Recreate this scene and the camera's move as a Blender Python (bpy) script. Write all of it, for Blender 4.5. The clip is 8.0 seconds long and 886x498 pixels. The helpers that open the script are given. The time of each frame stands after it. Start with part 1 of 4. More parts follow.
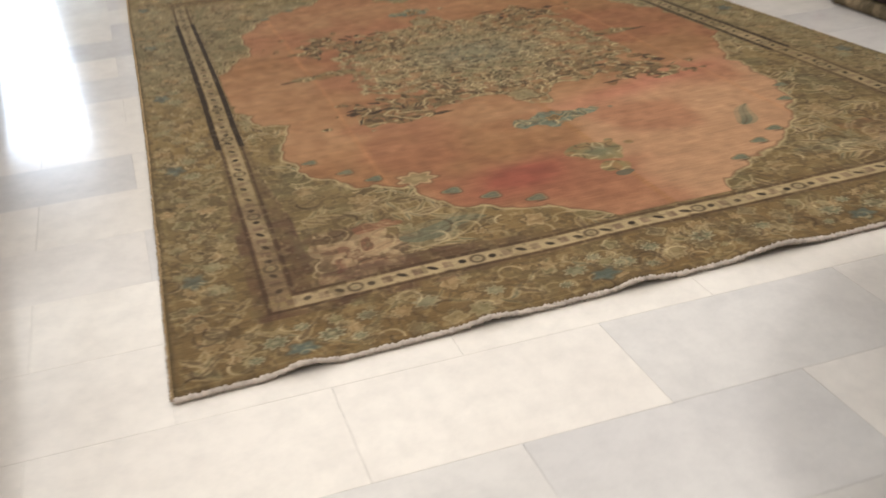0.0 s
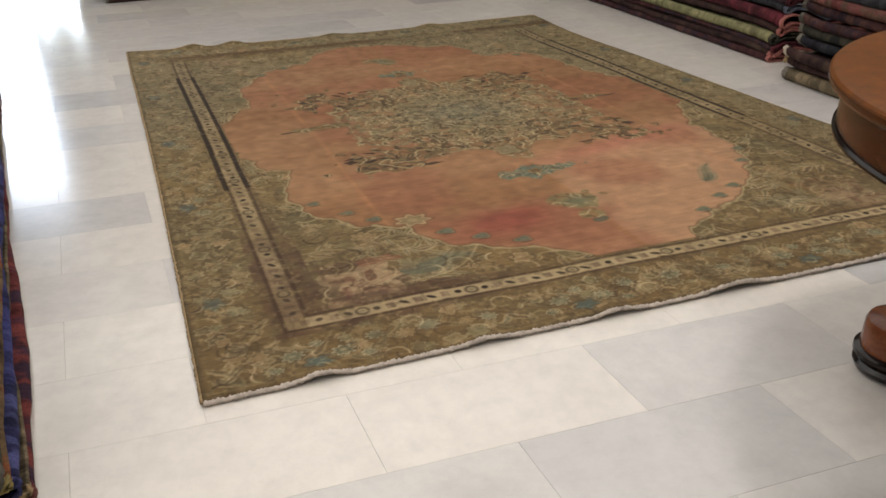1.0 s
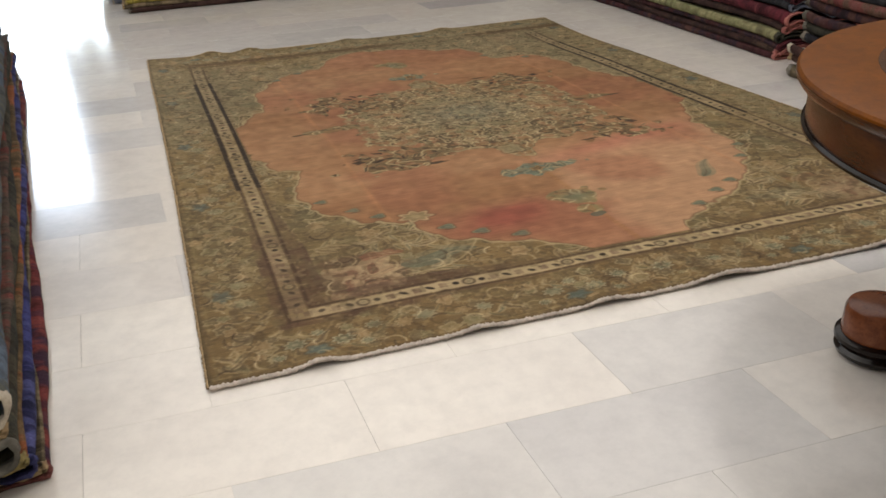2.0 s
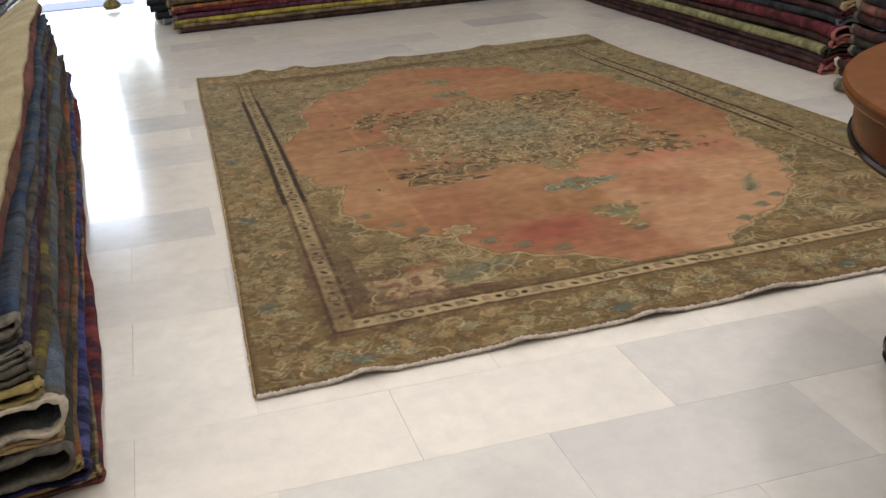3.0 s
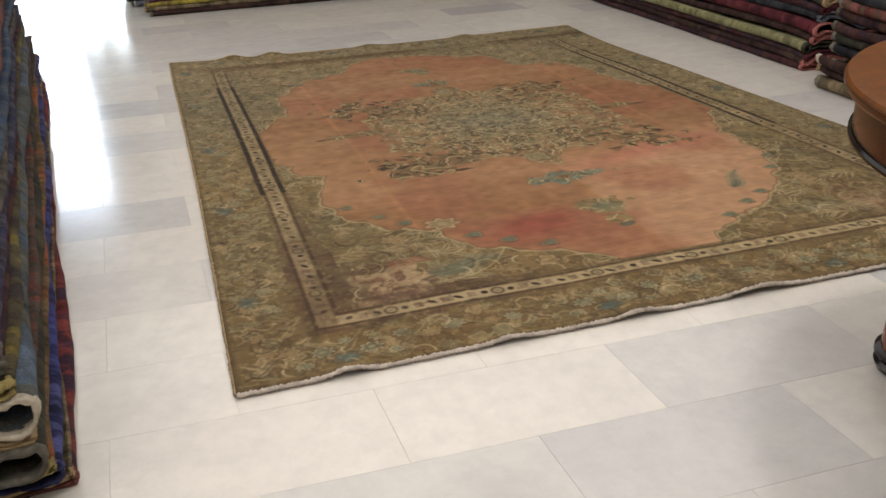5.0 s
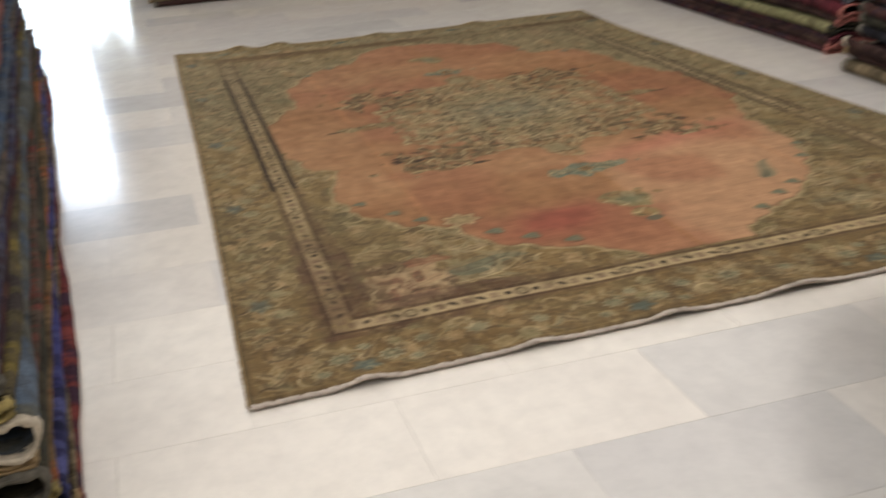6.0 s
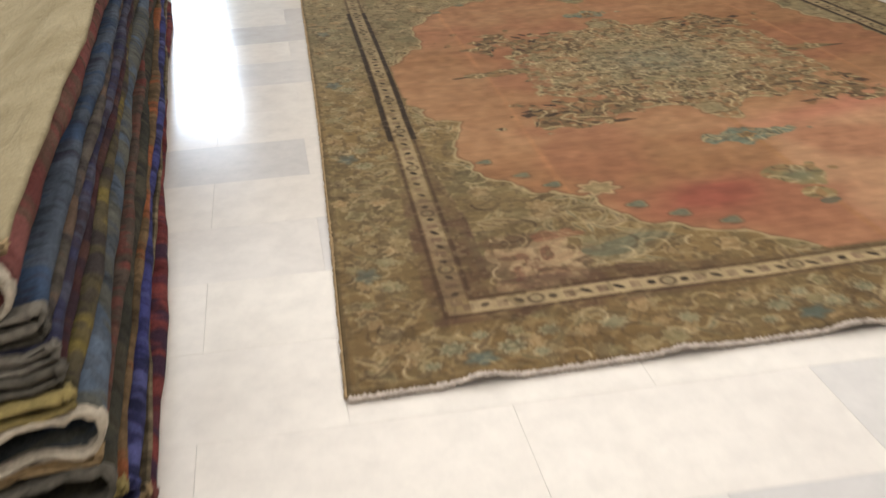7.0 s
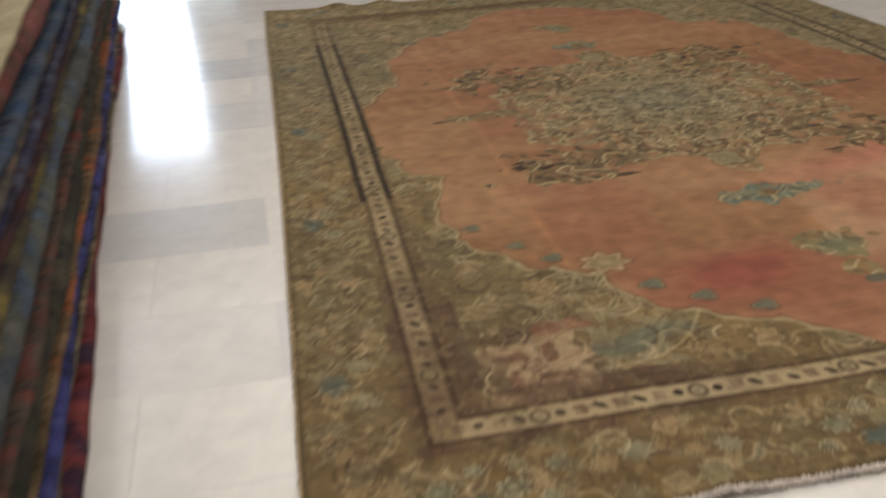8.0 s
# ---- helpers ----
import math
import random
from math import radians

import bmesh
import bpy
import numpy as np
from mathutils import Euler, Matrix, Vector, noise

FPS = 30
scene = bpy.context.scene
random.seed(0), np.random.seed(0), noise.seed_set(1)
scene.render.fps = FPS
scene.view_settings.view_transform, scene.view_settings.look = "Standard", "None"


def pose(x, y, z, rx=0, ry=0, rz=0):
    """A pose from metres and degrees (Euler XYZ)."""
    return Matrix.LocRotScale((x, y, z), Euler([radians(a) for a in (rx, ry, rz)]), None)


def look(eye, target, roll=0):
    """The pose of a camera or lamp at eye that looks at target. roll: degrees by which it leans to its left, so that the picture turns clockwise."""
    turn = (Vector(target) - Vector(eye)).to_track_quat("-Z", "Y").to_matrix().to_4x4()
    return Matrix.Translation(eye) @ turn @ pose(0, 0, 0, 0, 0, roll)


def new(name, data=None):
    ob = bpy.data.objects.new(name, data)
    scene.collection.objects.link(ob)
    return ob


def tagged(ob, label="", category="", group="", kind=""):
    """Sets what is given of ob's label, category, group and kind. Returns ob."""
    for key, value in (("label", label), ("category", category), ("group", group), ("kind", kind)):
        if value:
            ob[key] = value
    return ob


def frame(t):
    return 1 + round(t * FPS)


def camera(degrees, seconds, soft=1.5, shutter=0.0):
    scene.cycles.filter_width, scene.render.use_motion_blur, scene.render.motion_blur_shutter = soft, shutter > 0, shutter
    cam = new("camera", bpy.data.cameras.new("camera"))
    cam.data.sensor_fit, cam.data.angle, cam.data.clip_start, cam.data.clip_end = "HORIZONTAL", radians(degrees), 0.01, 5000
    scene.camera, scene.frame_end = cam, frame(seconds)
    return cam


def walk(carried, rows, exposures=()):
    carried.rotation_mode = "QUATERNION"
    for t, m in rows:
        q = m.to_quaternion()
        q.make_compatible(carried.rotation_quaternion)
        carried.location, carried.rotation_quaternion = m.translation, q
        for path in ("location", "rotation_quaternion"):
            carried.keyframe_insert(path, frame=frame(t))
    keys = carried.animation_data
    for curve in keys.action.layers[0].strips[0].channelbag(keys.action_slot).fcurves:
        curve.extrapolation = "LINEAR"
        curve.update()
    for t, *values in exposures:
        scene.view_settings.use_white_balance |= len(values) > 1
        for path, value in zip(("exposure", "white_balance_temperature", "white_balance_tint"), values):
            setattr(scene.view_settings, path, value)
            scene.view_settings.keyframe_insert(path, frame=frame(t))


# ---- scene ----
cam = camera(53.6, 8.0, shutter=0.9)
BASE = 1.85
EXPOSURES = [(t, BASE + e) for t, e in ((0.0, 0.17), (0.5, -0.12), (1.0, -0.05), (2.5, 0.0), (4.5, 0.0), (6.0, -0.02), (6.5, 0.12), (7.0, 0.22), (7.5, 0.05), (8.0, -0.15))]
PATH = [
    (0, (0.145, -1.54, 1.161), (0.64, 0.113, 0.15), -4.4),
    (0.5, (-0.008, -1.678, 1.178), (0.574, -0.01, 0.242), -4.3),
    (1, (-0.039, -1.753, 1.21), (0.572, -0.067, 0.324), -1.4),
    (2.3, (0.011, -1.895, 1.22), (0.532, -0.171, 0.351), -3.5),
    (2.5, (0.002, -1.898, 1.218), (0.496, -0.162, 0.357), -3.8),
    (3, (-0.01, -1.902, 1.217), (0.463, -0.146, 0.385), -3.8),
    (3.5, (-0.027, -1.894, 1.219), (0.462, -0.142, 0.388), -3.6),
    (4, (-0.039, -1.879, 1.216), (0.472, -0.145, 0.36), -2.6),
    (4.5, (-0.04, -1.856, 1.214), (0.48, -0.124, 0.36), -2.2),
    (5.8, (-0.023, -1.741, 1.196), (0.532, -0.028, 0.324), -2.6),
    (6, (-0.031, -1.702, 1.188), (0.481, 0.018, 0.305), -3.2),
    (6.5, (-0.026, -1.593, 1.155), (0.276, 0.126, 0.178), -3.8),
    (7, (0.016, -1.391, 1.123), (0.254, 0.33, 0.131), -3.4),
    (7.5, (0.066, -1.204, 1.124), (0.248, 0.518, 0.124), -4.0),
    (8, (0.078, -0.987, 1.105), (0.366, 0.736, 0.131), -3.3),
]
walk(cam, [(t, look(eye, target, roll)) for t, eye, target, roll in PATH], EXPOSURES)

# ---- world, sun and lamps ----
world = bpy.data.worlds.new("world")
scene.world = world
world.use_nodes = True
wn, wl = world.node_tree.nodes, world.node_tree.links
sky = wn.new("ShaderNodeTexSky")
sky.sky_type, sky.sun_disc = "NISHITA", False
sky.sun_elevation, sky.sun_rotation = radians(48), radians(20)
wn["Background"].inputs["Strength"].default_value = 0.15
wl.new(sky.outputs["Color"], wn["Background"].inputs["Color"])
sun = new("sun", bpy.data.lights.new("sun", "SUN"))
sun.data.energy, sun.data.angle, sun.data.color = 5.0, radians(0.5), (1.0, 0.99, 0.97)
sun.matrix_world = look((2, 12, 14), (0, 0, 0))

# unseen soft panels added across the ceiling as fill, strongest on the left
FILL_PANELS = [(x, y, w * (1.92 if x < 0 else 0.9 if x < 2 else 1.05)) for y, w in ((-3.1, 4.3), (-1.0, 3.9), (1.1, 5.0), (3.2, 4.7), (5.3, 3.9)) for x in (-2.6, 0.4, 3.4)]
for lx, ly, watts in FILL_PANELS:
    lamp = new("ceiling_fill_light", bpy.data.lights.new("ceiling_fill_light", "AREA"))
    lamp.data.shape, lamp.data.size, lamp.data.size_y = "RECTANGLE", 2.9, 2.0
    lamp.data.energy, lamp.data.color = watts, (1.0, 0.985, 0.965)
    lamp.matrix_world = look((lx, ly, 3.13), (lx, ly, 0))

daylight = new("door_daylight", bpy.data.lights.new("door_daylight", "AREA"))
daylight.data.shape, daylight.data.size, daylight.data.size_y = "RECTANGLE", 1.3, 1.8
daylight.data.energy, daylight.data.color = 9.0, (0.80, 0.90, 1.0)
daylight.matrix_world = look((-0.91, 7.46, 1.25), (-0.91, 2.0, 1.2))

# small unseen lamp added above the table to cast its shadow on the floor
spot = new("table_shadow_light", bpy.data.lights.new("table_shadow_light", "AREA"))
spot.data.shape, spot.data.size, spot.data.energy, spot.data.color = "DISK", 0.35, 6.5, (1.0, 0.97, 0.93)
spot.matrix_world = look((1.55, -0.6, 3.0), (1.55, -0.6, 0))


# ---- small tools ----
def lin(r, g, b):
    """A base colour from 0..255 values of a colour chart."""
    return tuple(((c / 255 + 0.055) / 1.055) ** 2.4 if c > 10 else c / 255 / 12.92 for c in (r, g, b))


def mesh_of(name, verts, faces, smooth=True):
    me = bpy.data.meshes.new(name)
    me.from_pydata(verts, [], faces)
    if smooth:
        me.polygons.foreach_set("use_smooth", [True] * len(me.polygons))
    me.update()
    return me


def part(name, data, material, parent=None, label=""):
    """Links a bmesh or mesh as one object under its thing."""
    if isinstance(data, bmesh.types.BMesh):
        me = bpy.data.meshes.new(name)
        data.to_mesh(me)
        data.free()
    else:
        me = data
    if material and not me.materials:
        me.materials.append(material)
    ob = new(name, me)
    ob.parent = parent
    if label:
        ob["label"] = label
    return ob


def shade(me, angle=40):
    me.polygons.foreach_set("use_smooth", [True] * len(me.polygons))
    me.set_sharp_from_angle(angle=radians(angle))
    return me


def box(x0, y0, z0, x1, y1, z1, bevel=0.0):
    bm = bmesh.new()
    bmesh.ops.create_cube(bm, size=1, matrix=Matrix.Translation(((x0 + x1) / 2, (y0 + y1) / 2, (z0 + z1) / 2)) @ Matrix.Diagonal((x1 - x0, y1 - y0, z1 - z0, 1)))
    if bevel:
        bmesh.ops.bevel(bm, geom=bm.edges[:], offset=bevel, segments=2, affect="EDGES", profile=0.5)
    return bm


def lathe(profile, segs=64, name="lathe"):
    """A turned shape round z, from (radius, height) pairs running upwards."""
    verts, faces = [], []
    for r, z in profile:
        for k in range(segs):
            a = 2 * math.pi * k / segs
            verts.append((r * math.cos(a), r * math.sin(a), z))
    for i in range(len(profile) - 1):
        for k in range(segs):
            k2 = (k + 1) % segs
            faces.append((i * segs + k, i * segs + k2, (i + 1) * segs + k2, (i + 1) * segs + k))
    faces.append(tuple(reversed(range(segs))))
    faces.append(tuple(range((len(profile) - 1) * segs, len(profile) * segs)))
    return shade(mesh_of(name, verts, faces), 35)


def smooth_noise(shape, cell, seed):
    """Smooth value noise in -1..1 on a grid of that shape, with knots every cell grid steps."""
    rng = np.random.default_rng(seed)
    cy, cx = cell if isinstance(cell, tuple) else (cell, cell)
    ny, nx = int(shape[0] / cy) + 3, int(shape[1] / cx) + 3
    knots = rng.uniform(-1, 1, (ny, nx))
    yy, xx = np.arange(shape[0]) / cy, np.arange(shape[1]) / cx
    iy, ix = yy.astype(int), xx.astype(int)
    fy, fx = yy - iy, xx - ix
    fy, fx = (fy * fy * (3 - 2 * fy))[:, None], (fx * fx * (3 - 2 * fx))[None, :]
    a, b = knots[iy][:, ix], knots[iy][:, ix + 1]
    c, d = knots[iy + 1][:, ix], knots[iy + 1][:, ix + 1]
    return (a * (1 - fx) + b * fx) * (1 - fy) + (c * (1 - fx) + d * fx) * fy


# ---- materials ----
def material(name):
    m = bpy.data.materials.new(name)
    m.use_nodes = True
    return m, m.node_tree.nodes, m.node_tree.links, m.node_tree.nodes["Principled BSDF"]


def tex(n, l, kind, scale, vec=None, **inputs):
    t = n.new(kind)
    t.inputs["Scale"].default_value = scale
    for k, v in inputs.items():
        t.inputs[k].default_value = v
    if vec is not None:
        l.new(vec, t.inputs["Vector"])
    return t


def ramp(n, l, fac, stops, smooth=False):
    r = n.new("ShaderNodeValToRGB")
    el = r.color_ramp.elements
    while len(el) < len(stops):
        el.new(0.5)
    for e, (p, c) in zip(el, stops):
        e.position = p
        e.color = (*c, 1) if isinstance(c, tuple) else (c, c, c, 1)
    if len(stops) > 2:
        r.color_ramp.interpolation = "B_SPLINE" if smooth else "LINEAR"
    l.new(fac, r.inputs["Fac"])
    return r.outputs["Color"]


def mix(n, l, a, b, fac, mode="MIX"):
    m = n.new("ShaderNodeMix")
    m.data_type, m.blend_type = "RGBA", mode
    for sock, val in ((m.inputs[0], fac), (m.inputs[6], a), (m.inputs[7], b)):
        if isinstance(val, (int, float)):
            sock.default_value = val
        elif isinstance(val, tuple):
            sock.default_value = (*val, 1)
        else:
            l.new(val, sock)
    return m.outputs[2]


def bump(n, l, bsdf, height, strength, distance):
    b = n.new("ShaderNodeBump")
    b.inputs["Strength"].default_value, b.inputs["Distance"].default_value = strength, distance
    l.new(height, b.inputs["Height"])
    l.new(b.outputs["Normal"], bsdf.inputs["Normal"])


def coords(n, l, scale=(1, 1, 1), which="Object", rot=(0, 0, 0)):
    c = n.new("ShaderNodeTexCoord")
    m = n.new("ShaderNodeMapping")
    m.inputs["Scale"].default_value = scale
    m.inputs["Rotation"].default_value = rot
    l.new(c.outputs[which], m.inputs["Vector"])
    return m.outputs["Vector"]


def marble(name, light, dark):
    """Polished marble: cloudy, softly veined, each slab a little different."""
    m, n, l, b = material(name)
    info = n.new("ShaderNodeObjectInfo")
    geo = n.new("ShaderNodeNewGeometry")
    add = n.new("ShaderNodeVectorMath")
    add.operation = "MULTIPLY_ADD"
    l.new(info.outputs["Random"], add.inputs[0])
    add.inputs[1].default_value = (7.0, 5.0, 9.0)
    l.new(geo.outputs["Position"], add.inputs[2])
    cloud = tex(n, l, "ShaderNodeTexNoise", 3.2, add.outputs[0], Detail=6, Roughness=0.6)
    vein = tex(n, l, "ShaderNodeTexNoise", 4.0, add.outputs[0], Detail=6, Roughness=0.65, Distortion=0.3)
    mottle = tex(n, l, "ShaderNodeTexNoise", 15.0, add.outputs[0], Detail=6, Roughness=0.7)
    veins = ramp(n, l, vein.outputs["Fac"], [(0.38, 0.0), (0.5, 1.0), (0.62, 0.0)], True)
    base = ramp(n, l, cloud.outputs["Fac"], [(0.2, dark), (0.85, light)])
    base = mix(n, l, base, ramp(n, l, mottle.outputs["Fac"], [(0.25, (0.86, 0.86, 0.87)), (0.6, (1.0, 1.0, 1.0))]), 0.9, "MULTIPLY")
    tone = ramp(n, l, info.outputs["Random"], [(0.0, (0.86, 0.86, 0.88)), (0.5, (0.97, 0.95, 0.93)), (1.0, (1.0, 0.98, 0.95))])
    base = mix(n, l, base, tone, 1.0, "MULTIPLY")
    vm = n.new("ShaderNodeMath")
    vm.operation = "MULTIPLY"
    l.new(veins, vm.inputs[0])
    vm.inputs[1].default_value = 0.12
    col = mix(n, l, base, tuple(0.72 * c for c in dark), vm.outputs[0])
    l.new(col, b.inputs["Base Color"])
    b.inputs["Roughness"].default_value = 0.21
    b.inputs["Coat Weight"].default_value, b.inputs["Coat Roughness"].default_value = 0.6, 0.11
    return m


def wool(name, base, second, accent, stripe=0.0, weave=150.0):
    """Knotted wool seen on its folds: mottled, with bands of other colours along its length."""
    m, n, l, b = material(name)
    across = coords(n, l, (0.45, 1.0, 0.45))
    fine = coords(n, l)
    info = n.new("ShaderNodeObjectInfo")
    shift = n.new("ShaderNodeVectorMath")
    shift.operation = "MULTIPLY_ADD"
    l.new(info.outputs["Random"], shift.inputs[0])
    shift.inputs[1].default_value = (13.0, 17.0, 11.0)
    l.new(across, shift.inputs[2])
    big = tex(n, l, "ShaderNodeTexNoise", 5.0, shift.outputs[0], Detail=3, Roughness=0.6)
    col = ramp(n, l, big.outputs["Fac"], [(0.46, base), (0.49, second), (0.58, second), (0.61, accent)])
    motif = tex(n, l, "ShaderNodeTexNoise", 24.0, shift.outputs[0], Detail=2, Roughness=0.5)
    mark = ramp(n, l, motif.outputs["Fac"], [(0.57, 0.0), (0.61, 1.0)])
    mm = n.new("ShaderNodeMath")
    mm.operation = "MULTIPLY"
    l.new(mark, mm.inputs[0])
    mm.inputs[1].default_value = 0.6 + stripe
    col = mix(n, l, col, accent, mm.outputs[0])
    lowlight = ramp(n, l, motif.outputs["Fac"], [(0.36, 0.45), (0.42, 1.0)])
    col = mix(n, l, col, lowlight, 0.7, "MULTIPLY")
    fuzz = tex(n, l, "ShaderNodeTexNoise", weave, fine, Detail=3, Roughness=0.7)
    col = mix(n, l, col, ramp(n, l, fuzz.outputs["Fac"], [(0.25, 0.4), (0.75, 1.5)]), 0.7, "MULTIPLY")
    patch = tex(n, l, "ShaderNodeTexNoise", 9.0, fine, Detail=3, Roughness=0.6)
    col = mix(n, l, col, ramp(n, l, patch.outputs["Fac"], [(0.32, 0.62), (0.5, 0.95), (0.68, 1.35)]), 0.8, "MULTIPLY")
    l.new(col, b.inputs["Base Color"])
    b.inputs["Roughness"].default_value = 0.95
    b.inputs["Specular IOR Level"].default_value = 0.15
    bump(n, l, b, fuzz.outputs["Fac"], 0.6, 0.004)
    return m


def plain(name, colour, rough=0.6, spread=0.25, scale=6.0, metal=0.0, bump_scale=0.0):
    m, n, l, b = material(name)
    v = coords(n, l)
    t = tex(n, l, "ShaderNodeTexNoise", scale, v, Detail=5, Roughness=0.6)
    lo, hi = tuple(c * (1 - spread) for c in colour), tuple(min(1, c * (1 + spread)) for c in colour)
    l.new(ramp(n, l, t.outputs["Fac"], [(0.3, lo), (0.7, hi)]), b.inputs["Base Color"])
    b.inputs["Roughness"].default_value, b.inputs["Metallic"].default_value = rough, metal
    if bump_scale:
        f = tex(n, l, "ShaderNodeTexNoise", bump_scale, v, Detail=4)
        bump(n, l, b, f.outputs["Fac"], 0.4, 0.003)
    return m


def wood(name, light, dark, rough, axis=(1, 12, 12)):
    m, n, l, b = material(name)
    v = coords(n, l, axis)
    g = tex(n, l, "ShaderNodeTexNoise", 3.0, v, Detail=6, Roughness=0.65, Distortion=0.6)
    pores = tex(n, l, "ShaderNodeTexNoise", 26.0, v, Detail=3)
    col = ramp(n, l, g.outputs["Fac"], [(0.32, dark), (0.66, light)])
    col = mix(n, l, col, ramp(n, l, pores.outputs["Fac"], [(0.3, 0.6), (0.5, 1.0)]), 0.5, "MULTIPLY")
    l.new(col, b.inputs["Base Color"])
    b.inputs["Roughness"].default_value = rough
    b.inputs["Coat Weight"].default_value, b.inputs["Coat Roughness"].default_value = (0.0 if rough > 0.35 else 0.08), 0.12
    b.inputs["Specular IOR Level"].default_value = 0.1 if rough > 0.35 else 0.28
    bump(n, l, b, pores.outputs["Fac"], 0.06, 0.002)
    return m


MARBLE_WHITE = marble("marble_white", lin(235, 230, 222), lin(221, 215, 208))
MARBLE_GREY = marble("marble_grey", lin(219, 216, 212), lin(201, 198, 196))
GROUT = plain("grout", lin(206, 200, 190), 0.9, 0.15, 20)
PLASTER = plain("plaster", lin(150, 143, 132), 0.85, 0.04, 2.0, bump_scale=90)
CEILING = plain("ceiling_paint", lin(235, 232, 226), 0.9, 0.03, 2.0)
PAVING = plain("outside_paving", lin(196, 202, 208), 0.85, 0.12, 3.0, bump_scale=60)
MAT_BLUE = plain("door_mat_cloth", lin(52, 62, 86), 0.9, 0.12, 8, bump_scale=150)
FRAME_METAL = plain("door_metal", lin(150, 158, 168), 0.35, 0.08, 4.0, metal=0.8)
TOP_WOOD = wood("table_top_wood", lin(88, 48, 8), lin(60, 31, 6), 0.36, (2, 14, 14))
BAND_WOOD = wood("table_band_wood", lin(108, 60, 11), lin(84, 45, 8), 0.36, (10, 10, 2))
DARK_WOOD = wood("table_dark_wood", lin(80, 44, 20), lin(52, 27, 12), 0.25, (3, 3, 14))
PAD_WOOD = wood("table_pad_wood", lin(124, 70, 40), lin(92, 48, 27), 0.22, (6, 6, 6))
BLACK_WOOD = wood("table_foot_wood", lin(26, 16, 12), lin(14, 9, 8), 0.14, (6, 6, 6))
CREAM = plain("cream_fringe", lin(178, 166, 148), 0.95, 0.3, 60, bump_scale=300)
CORD = plain("cord_edge", lin(182, 169, 157), 0.95, 0.3, 50, bump_scale=300)
GREY_FRINGE = plain("grey_fringe", lin(112, 106, 96), 0.95, 0.4, 60, bump_scale=300)
MUSTARD = plain("mustard_fringe", lin(140, 124, 76), 0.95, 0.3, 60, bump_scale=300)
TAN = plain("tan_fringe", lin(150, 126, 92), 0.95, 0.3, 60, bump_scale=300)
DARK_FRINGE = plain("dark_fringe", lin(84, 79, 70), 0.95, 0.4, 60, bump_scale=300)

# ---- the room ----
DOOR_Y, DOOR_X0, DOOR_X1, DOOR_H = 7.42, -1.62, -0.2, 2.25
room = {
    "wall_north": [(-4.2, DOOR_Y, 0, DOOR_X0, DOOR_Y + 0.2, 3.2), (DOOR_X1, DOOR_Y, 0, 5.4, DOOR_Y + 0.2, 3.2), (DOOR_X0, DOOR_Y, DOOR_H, DOOR_X1, DOOR_Y + 0.2, 3.2)],
    "wall_south": [(-4.2, -4.4, 0, 5.4, -4.2, 3.2)],
    "wall_west": [(-4.4, -4.4, 0, -4.2, DOOR_Y + 0.2, 3.2)],
    "wall_east": [(5.4, -4.4, 0, 5.6, DOOR_Y + 0.2, 3.2)],
    "ceiling": [(-4.4, -4.4, 3.2, 5.6, DOOR_Y + 0.2, 3.35)],
}
for name, boxes in room.items():
    bm = bmesh.new()
    for bx in boxes:
        one = box(*bx)
        me = bpy.data.meshes.new("tmp")
        one.to_mesh(me)
        one.free()
        bm.from_mesh(me)
        bpy.data.meshes.remove(me)
    ob = part(name, bm, CEILING if name == "ceiling" else PLASTER)
    tagged(ob, "plain white painted ceiling over the shop" if name == "ceiling" else "plain off-white plastered shop wall", name.split("_")[0], kind="structure")

ground = part("ground", box(-60, DOOR_Y + 0.2, -0.3, 60, 80, -0.005), PAVING)
tagged(ground, "sunlit pale paving outside the shop door", "ground", kind="structure")

# ---- the large rug on the floor ----
RUG_W, RUG_L = 2.68, 3.65


def rug_place(u, v):
    """The worn, slightly skewed outline: u across, v along, both 0..1."""
    left = 0.011 * np.sin(np.pi * np.minimum(1.2 * v, 1)) - 0.001
    right = 2.768 - 0.24 * v - 0.02 * np.exp(-((v - 0.82) / 0.12) ** 2) + 0.05 * v ** 8
    x = left * (1 - u) + right * u
    y = v * (3.585 + 0.115 * np.exp(-u / 0.15) - 0.02 * np.exp(-((u - 0.62) / 0.15) ** 2)) - 0.04 * (1 - v) * u * u
    return x, y


def rug_height(u, v, rough):
    a, b = u * RUG_W, v * RUG_L
    z = 0.010 + 0.0022 * rough
    for pos, amp, wide in ((0.27, 0.014, 0.05), (0.69, 0.010, 0.06), (1.05, 0.013, 0.055), (1.42, 0.016, 0.08), (2.0, 0.012, 0.07)):
        z = z + amp * np.exp(-((a - pos) / wide) ** 2) * np.exp(-b / 0.07)
    for pos, amp in ((0.38, 0.022), (0.62, 0.02), (1.25, 0.012), (1.9, 0.014)):
        z = z + amp * np.exp(-((a - pos) / 0.07) ** 2) * np.exp(-(RUG_L - b) / 0.05)
    for pos, amp in ((0.67, 0.0022), (1.34, 0.0025), (2.02, 0.002)):
        z = z + amp * np.exp(-((a - pos) / 0.012) ** 2)
    for pos, amp in ((0.8, 0.005), (1.7, 0.006), (2.6, 0.006)):
        z = z + amp * np.exp(-((b - pos) / 0.06) ** 2) * np.exp(-a / 0.05)
    return z


